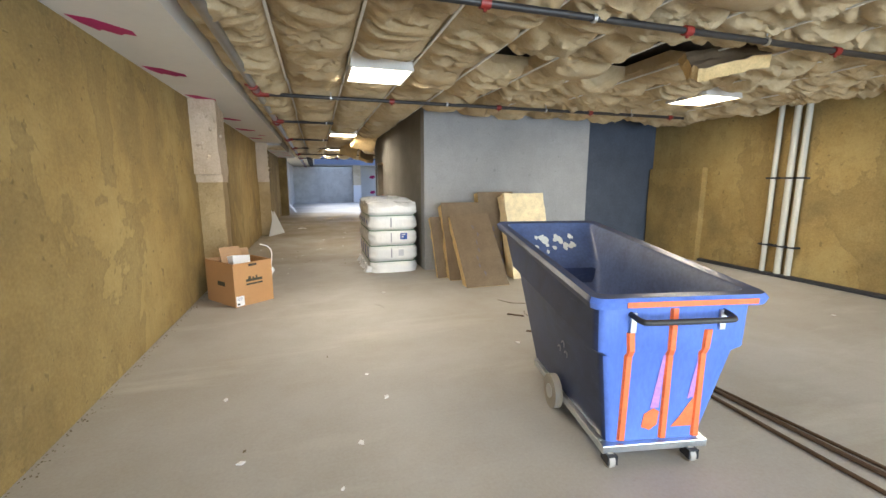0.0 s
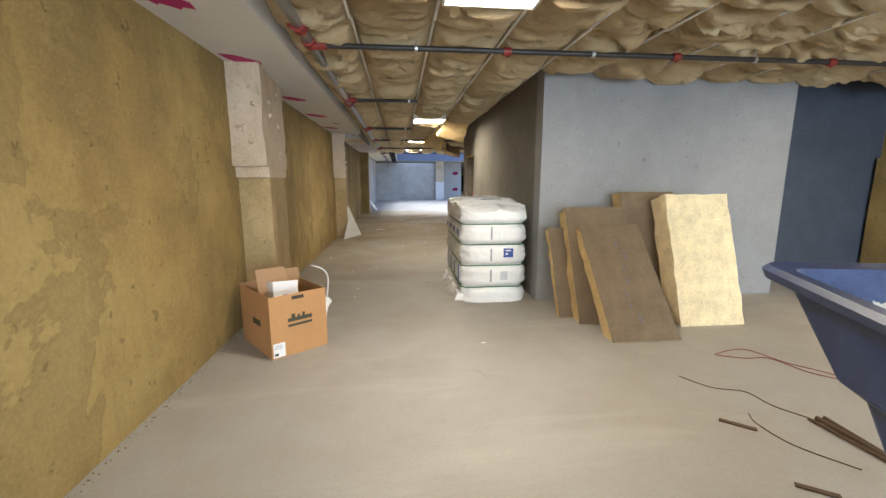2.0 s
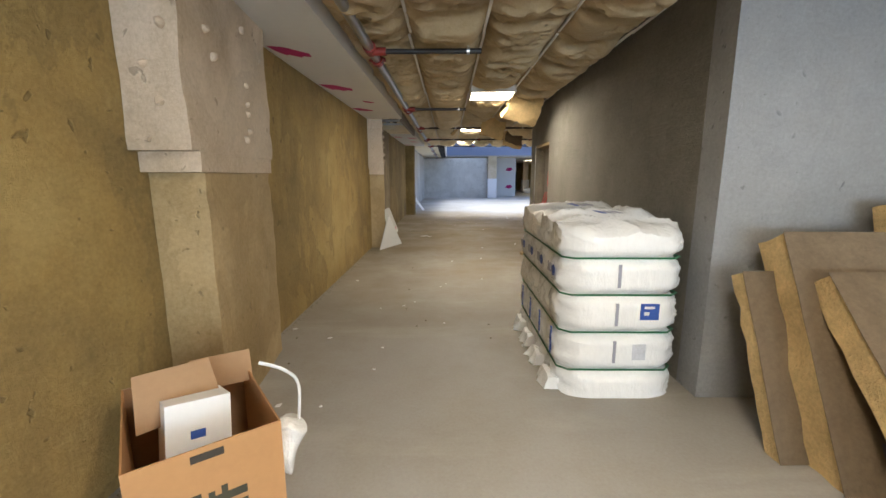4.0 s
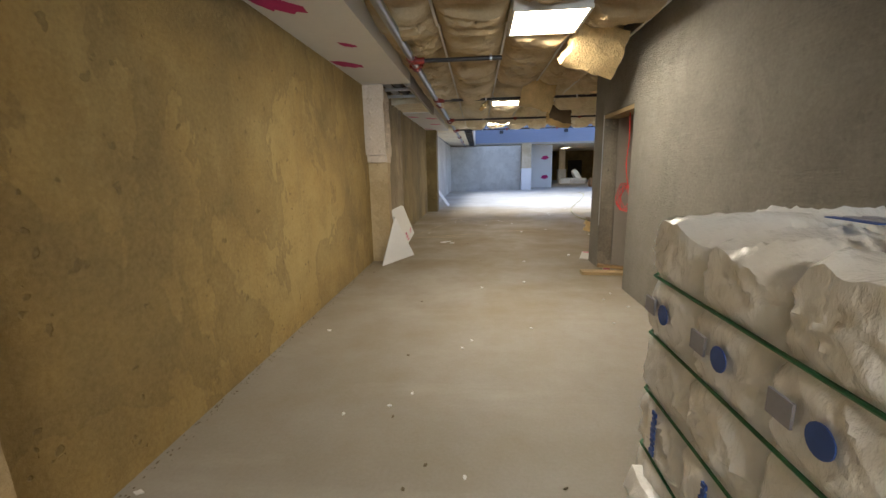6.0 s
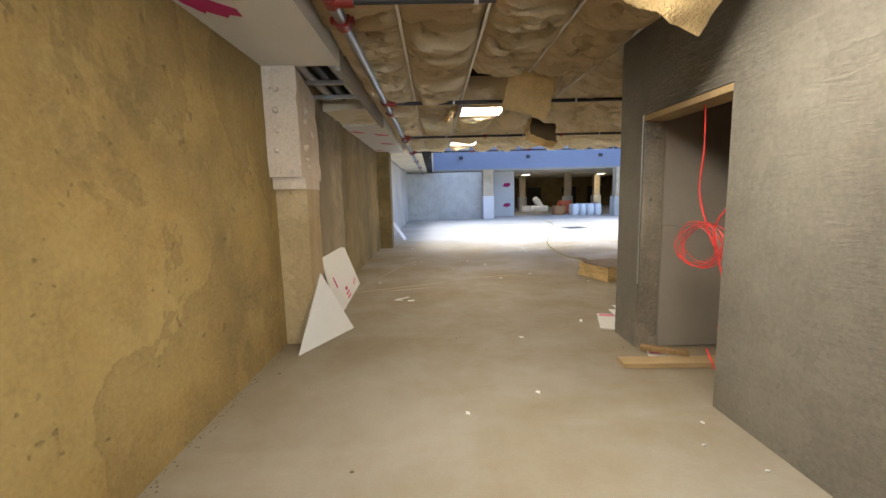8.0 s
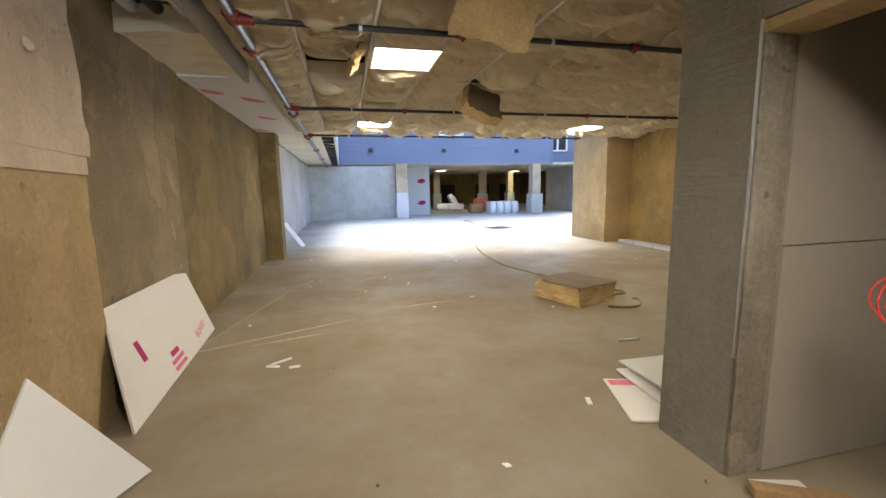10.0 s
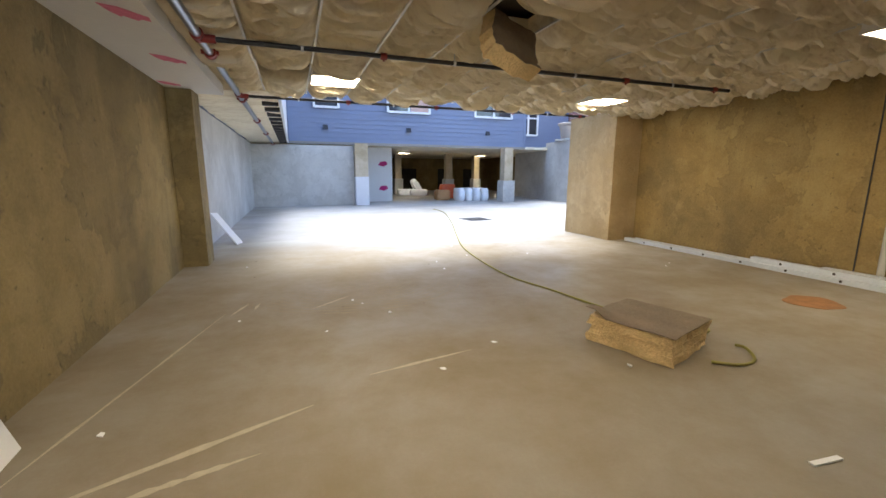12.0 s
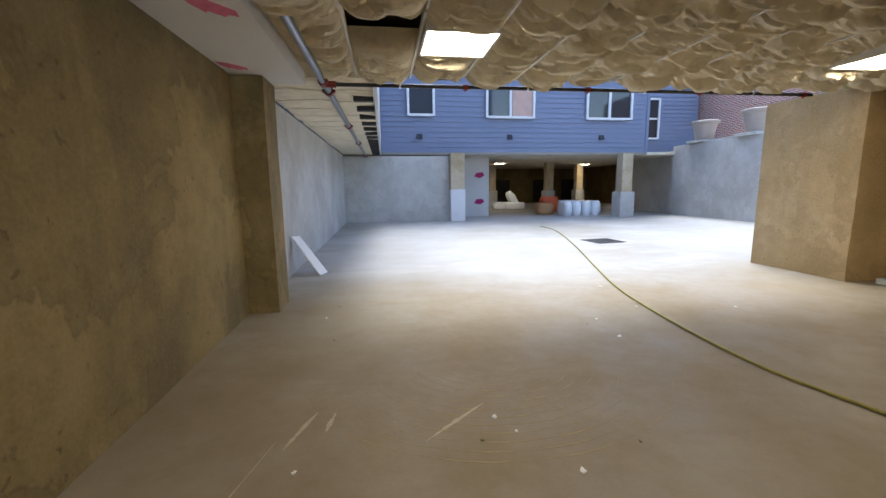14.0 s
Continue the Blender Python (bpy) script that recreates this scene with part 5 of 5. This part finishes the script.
def lettering(parent, words, size, m, mat):
    """Printed words as a flat part of a thing."""
    cu = bpy.data.curves.new("lettering", "FONT")
    cu.body, cu.size, cu.extrude = words, size, 0.0006
    cu.materials.append(mat)
    ob = new("lettering", cu)
    ob.parent = parent
    ob.matrix_local = m
    ob["label"] = "pink printed word"
    return ob


printed = [ob for ob in scene.objects if ob.name == "drywall_offcut.001"][0]
lettering(printed, "BOARD", 0.085, pose(1.36, 0.07, 0.0145, 0, 0, 8), M_PINK)
structure("wall_joint_east", boxes((XR - 0.012, XR + 0.002, 14.96, 14.972, 0, 2.6)), M_IRON, "dark vertical joint in a concrete wall", "joint")
for k, (x, y, a, z) in enumerate(((1.70, 12.42, -18, 0.001), (1.86, 12.50, -6, 0.016), (1.92, 12.56, -2, 0.045))):
    dw = base("drywall_sheet", pose(x, y, z, 0 if k < 2 else -1.2, 0, a), "white drywall panel lying in a loose stack on the slab", "drywall panel", "stacked drywall panels")
    part("board", boxes((0, 1.25, -0.50, 0, 0, 0.013), bev=0.002), M_DRYWALL, dw)
    if k == 0:
        part("print", boxes((0.02, 0.30, -0.09, -0.02, 0.0132, 0.0142)), M_PINK, dw, "pink printed bar")
for k, (x, y, a, l, w, mat) in enumerate(((1.37, 11.13, -3, 1.6, 0.14, M_WOOD), (1.62, 11.33, -28, 0.34, 0.06, M_OLDWOOD))):
    pl = base("plank", pose(x, y, 0.001 if k == 0 else 0.04, 0, 0, a), "raw lumber plank lying across a doorway", "plank", "planks")
    part("board", boxes((0, l, -w / 2, w / 2, 0, 0.038), bev=0.003), mat, pl)
sheet("drywall_scrap", [(1.66, 11.28, 0.001), (1.88, 11.22, 0.001), (1.92, 11.36, 0.001), (1.72, 11.42, 0.001)], 0.013, "small white drywall scrap with pink print", "drywall scrap", M_DRYWALL, "", ((0.02, 0.02, 0.08, 0.09, M_PINK, True),))

coil = base("wire_coil", pose(1.74, 10.82, 0), "coil of bright red wire hanging in a doorway", "wire coil")
for k in range(7):
    bm = bmesh.new()
    r1, r2 = 0.19 + 0.012 * k % 0.05, 0.13 + 0.01 * (k % 3)
    cy, cz = 0.0 + 0.012 * (k % 3), 0.93 + 0.012 * (k % 4)
    tube(bm, [(0.03 * math.sin(a * 2 + k), cy + r1 * math.cos(a) + 0.02, cz + r2 * math.sin(a) - 0.02 * k * math.cos(a) * 0.3) for a in [2 * math.pi * i / 28 for i in range(28)]], 0.003, 5, True)
    part("loop", bm, M_REDWIRE, coil, "", True)
for pts in ([(0, 0.06, 1.96), (0.01, 0.05, 1.6), (0, 0.06, 1.3), (0, -0.05, 1.05), (0, -0.12, 0.95)], [(0, -0.5, 1.9), (0, -0.32, 1.35), (0, -0.12, 1.10), (0, -0.14, 0.95)], [(0, -0.13, 0.95), (0, -0.22, 0.7), (0, -0.2, 0.4), (0.02, -0.26, 0.14)], [(0, -0.10, 0.28), (0, -0.24, 0.12)]):
    bm = bmesh.new()
    tube(bm, spline(pts, 8), 0.0055, 6)
    part("strand", bm, M_REDWIRE, coil, "", True)

blk = base("batt_bundle", pose(2.46, 13.93, 0, 0, 0, 19), "block of folded kraft-faced batts on the slab", "insulation bundle")
for k in range(3):
    bm = boxes((0, 0.62, 0, 0.64, 0.006 + k * 0.068, 0.072 + k * 0.068))
    bmesh.ops.subdivide_edges(bm, edges=bm.edges[:], cuts=9, use_grid_fill=True)
    for vv in bm.verts:
        n = noise.noise_vector(vv.co * 12 + Vector((k * 7, 0, 0)))
        vv.co += Vector((n.x * 0.03, n.y * 0.03, n.z * 0.006))
    part("batt", bm, M_WOOLSIDE, blk, "", True)
bm = boxes((-0.015, 0.64, -0.012, 0.66, 0.212, 0.216))
bmesh.ops.subdivide_edges(bm, edges=bm.edges[:], cuts=7, use_grid_fill=True)
for vv in bm.verts:
    n = noise.noise(Vector((vv.co.x * 4, vv.co.y * 4, 3)))
    vv.co.z += 0.012 * n + (0.06 if vv.co.x < 0.12 and vv.co.y > 0.55 else 0)
part("facing", bm, M_KRAFT, blk, "brown kraft paper facing", True)

cord = base("extension_cord", Matrix(), "yellow-green cord trailing across the slab into the yard", "cord")
bm = bmesh.new()
tube(bm, spline([(4.95, 26.5, 0.012), (4.86, 25.08, 0.012), (4.1, 22.4, 0.012), (3.39, 20.25, 0.012), (2.86, 18.5, 0.012), (2.65, 16.72, 0.012), (2.80, 15.8, 0.012), (2.95, 15.0, 0.012), (3.25, 14.6, 0.012), (3.35, 14.35, 0.012), (3.12, 14.28, 0.012)], 10), 0.011, 8)
part("cord", bm, M_CORD, cord, "", True)
bm = bmesh.new()
tube(bm, spline([(2.80, 13.90, 0.012), (2.95, 13.80, 0.012), (3.12, 13.82, 0.012), (3.22, 13.95, 0.03), (3.20, 14.02, 0.03)], 8), 0.011, 8)
part("tail", bm, M_CORD, cord, "", True)

# steel studs along the east wall
for k, (x, ya, yb, z) in enumerate(((6.28, 14.0, 18.4, 0.0), (6.40, 14.2, 18.3, 0.0), (6.33, 14.1, 16.0, 0.066), (6.46, 12.6, 15.2, 0.066))):
    st = base("steel_stud", pose(x, ya, z + 0.001), "galvanised steel stud lying along a wall", "steel stud", "steel studs")
    L = yb - ya
    part("channel", boxes((0, 0.003, 0, L, 0, 0.065), (0.003, 0.10, 0, L, 0, 0.003), (0.003, 0.10, 0, L, 0.062, 0.065)), M_STUD, st)
    # holes are dark discs, their shade put on as colour
    for i in range(int(L / 0.6)):
        bm = bmesh.new()
        tube(bm, [(-0.002, 0.3 + i * 0.6, 0.033), (0.0005, 0.3 + i * 0.6, 0.033)], 0.017, 12)
        part("hole", bm, M_VOID, st)
bm = bmesh.new()
slab(bm, [(0.27 * (1 + 0.1 * math.sin(3 * a)) * math.cos(a), 0.23 * (1 + 0.08 * math.cos(5 * a)) * math.sin(a)) for a in [2 * math.pi * i / 32 for i in range(32)]], 0.004, pose(5.12, 14.55, 0.0005))
structure("rust_stain", bm, M_RUST, "round rust stain on the slab", "stain")

# yard fittings
drain = base("floor_drain", pose(5.05, 22.9, 0.001, 0, 0, 8), "square dark iron grate in the slab", "drain")
part("frame", boxes((-0.36, 0.36, -0.36, -0.32, 0, 0.008), (-0.36, 0.36, 0.32, 0.36, 0, 0.008), (-0.36, -0.32, -0.32, 0.32, 0, 0.008), (0.32, 0.36, -0.32, 0.32, 0, 0.008)), M_IRON, drain)
for k in range(9):
    part("bar", boxes((-0.31 + k * 0.07, -0.27 + k * 0.07, -0.318, 0.318, 0, 0.007)), M_IRON, drain)
# dark sheet under the bars gives the pit's shade
part("pit", boxes((-0.318, 0.318, -0.318, 0.318, 0.0, 0.002)), M_VOID, drain)
sheet("white_offcut", [(-0.95, 20.30, 0.0), (-0.88, 20.52, 0.0), (-1.30, 20.62, 0.55), (-1.36, 20.42, 0.58)], 0.02, "white board offcut leaning on the yard wall", "board offcut", M_WHITE)

# ---- litter ----
rnd = random.Random(11)
chip_meshes = []
for k in range(6):
    bm = bmesh.new()
    n = rnd.choice((4, 5, 6))
    s = (0.010, 0.014, 0.022, 0.012, 0.028, 0.016)[k]
    slab(bm, [(s * rnd.uniform(0.6, 1.3) * math.cos(2 * math.pi * i / n), 0.6 * s * rnd.uniform(0.6, 1.3) * math.sin(2 * math.pi * i / n)) for i in range(n)], 0.006)
    me = bpy.data.meshes.new("plaster_chip")
    bm.to_mesh(me)
    bm.free()
    me.materials.append(M_WHITE if k % 3 else M_DIRT)
    chip_meshes.append(me)
spots = [(0.05, 3.4), (0.32, 3.0), (-0.6, 2.9), (-0.4, 2.3), (0.2, 2.2), (-0.28, 8.33), (-0.35, 8.1), (0.7, 16.05), (0.62, 16.2), (0.5, 16.0), (0.9, 15.7), (0.3, 15.4)]
while len(spots) < 90:
    y = rnd.uniform(0.5, 19)
    x = rnd.uniform(-1.35, 1.55 if 5 < y < 12 else 5.5)
    spots.append((x, y))
for k, (x, y) in enumerate(spots):
    ob = tagged(new("plaster_chip", chip_meshes[k % 6]), "small chip of plaster or dirt on the slab", "litter", "litter on the slab")
    ob.matrix_world = pose(x, y, 0.0005, 0, 0, rnd.uniform(0, 360))
for x, y, a, l, mat in ((-0.45, 13.35, 35, 0.16, M_WHITE), (-0.50, 13.27, 160, 0.10, M_WHITE), (-0.34, 13.22, 5, 0.08, M_WHITE), (2.35, 13.0, -5, 0.18, M_WHITE), (1.75, 11.95, 60, 0.12, M_WHITE), (2.0, 3.9, -40, 0.18, M_BROWNHOSE), (1.95, 3.4, -35, 0.16, M_BROWNHOSE), (1.45, 12.2, 70, 0.08, M_WHITE)):
    st = tagged(link("splinter", boxes((-l / 2, l / 2, -0.014, 0.014, 0, 0.01), bev=0.002), mat), "thin strip of scrap on the slab", "litter", "strips of scrap")
    st.matrix_world = pose(x, y, 0.0006, 0, 0, a)
# crumbs along the wall foot
bm = bmesh.new()
for k in range(700):
    y = rnd.uniform(0.0, 11.8)
    s = rnd.uniform(0.002, 0.007)
    r = bmesh.ops.create_icosphere(bm, subdivisions=1, radius=s * 0.7)
    bmesh.ops.transform(bm, matrix=Matrix.Translation((XL + 0.01 + abs(rnd.gauss(0, 0.03)), y, s * 0.3)) @ Matrix.Diagonal((1.2, 1.5, 0.6, 1)), verts=r["verts"])
tagged(link("crumbs", bm, M_DIRT), "dark crumbs of dirt along the wall foot", "dirt", "", "stuff")

# chalky scrape marks on the slab
for x, y, a, l, w in ((-0.55, 14.0, 22, 1.5, 0.035), (-0.45, 13.85, 14, 0.7, 0.03), (-0.9, 14.9, 75, 2.6, 0.018), (0.4, 16.2, 40, 0.5, 0.02), (-0.45, 16.25, 70, 0.35, 0.02), (-0.3, 16.3, 80, 0.2, 0.02), (0.9, 14.6, 10, 0.8, 0.02)):
    bm = bmesh.new()
    n = 16
    up = [(-l / 2 + l * i / n, w * (0.3 + 0.7 * rnd.random()) * math.sin(math.pi * (i + 0.3) / (n + 0.6))) for i in range(n + 1)]
    dn = [(px, -py * 0.7 - 0.001) for px, py in reversed(up)]
    slab(bm, up + dn, 0.0012, pose(x, y, 0.0004, 0, 0, a))
    structure("scrape_mark", bm, M_SCRAPE, "pale scrape mark in the dust", "mark")

# trowel swirls in the dust
M_SWIRL = simple("swept_dust", (0.30, 0.235, 0.14), 0.9, 0, 0.2, 20, 0)
for k in range(13):
    bm = bmesh.new()
    r0, a0, a1 = 0.30 + 0.085 * k, 200 + 5 * (k % 3), 345 - 6 * (k % 4)
    n = 22
    inner, outer = [], []
    for i in range(n + 1):
        a = radians(a0 + (a1 - a0) * i / n)
        wdt = 0.014 * math.sin(math.pi * (i + 0.4) / (n + 0.8)) * (0.6 + 0.4 * math.sin(i * 1.7 + k))
        outer.append(((r0 + wdt) * math.cos(a), 0.9 * (r0 + wdt) * math.sin(a)))
        inner.append((r0 * math.cos(a), 0.9 * r0 * math.sin(a)))
    slab(bm, outer + inner[::-1], 0.0008, pose(0.75, 17.0, 0.0004))
    structure("sweep_mark", bm, M_SWIRL, "curved trowel sweep in the brown dust", "mark")
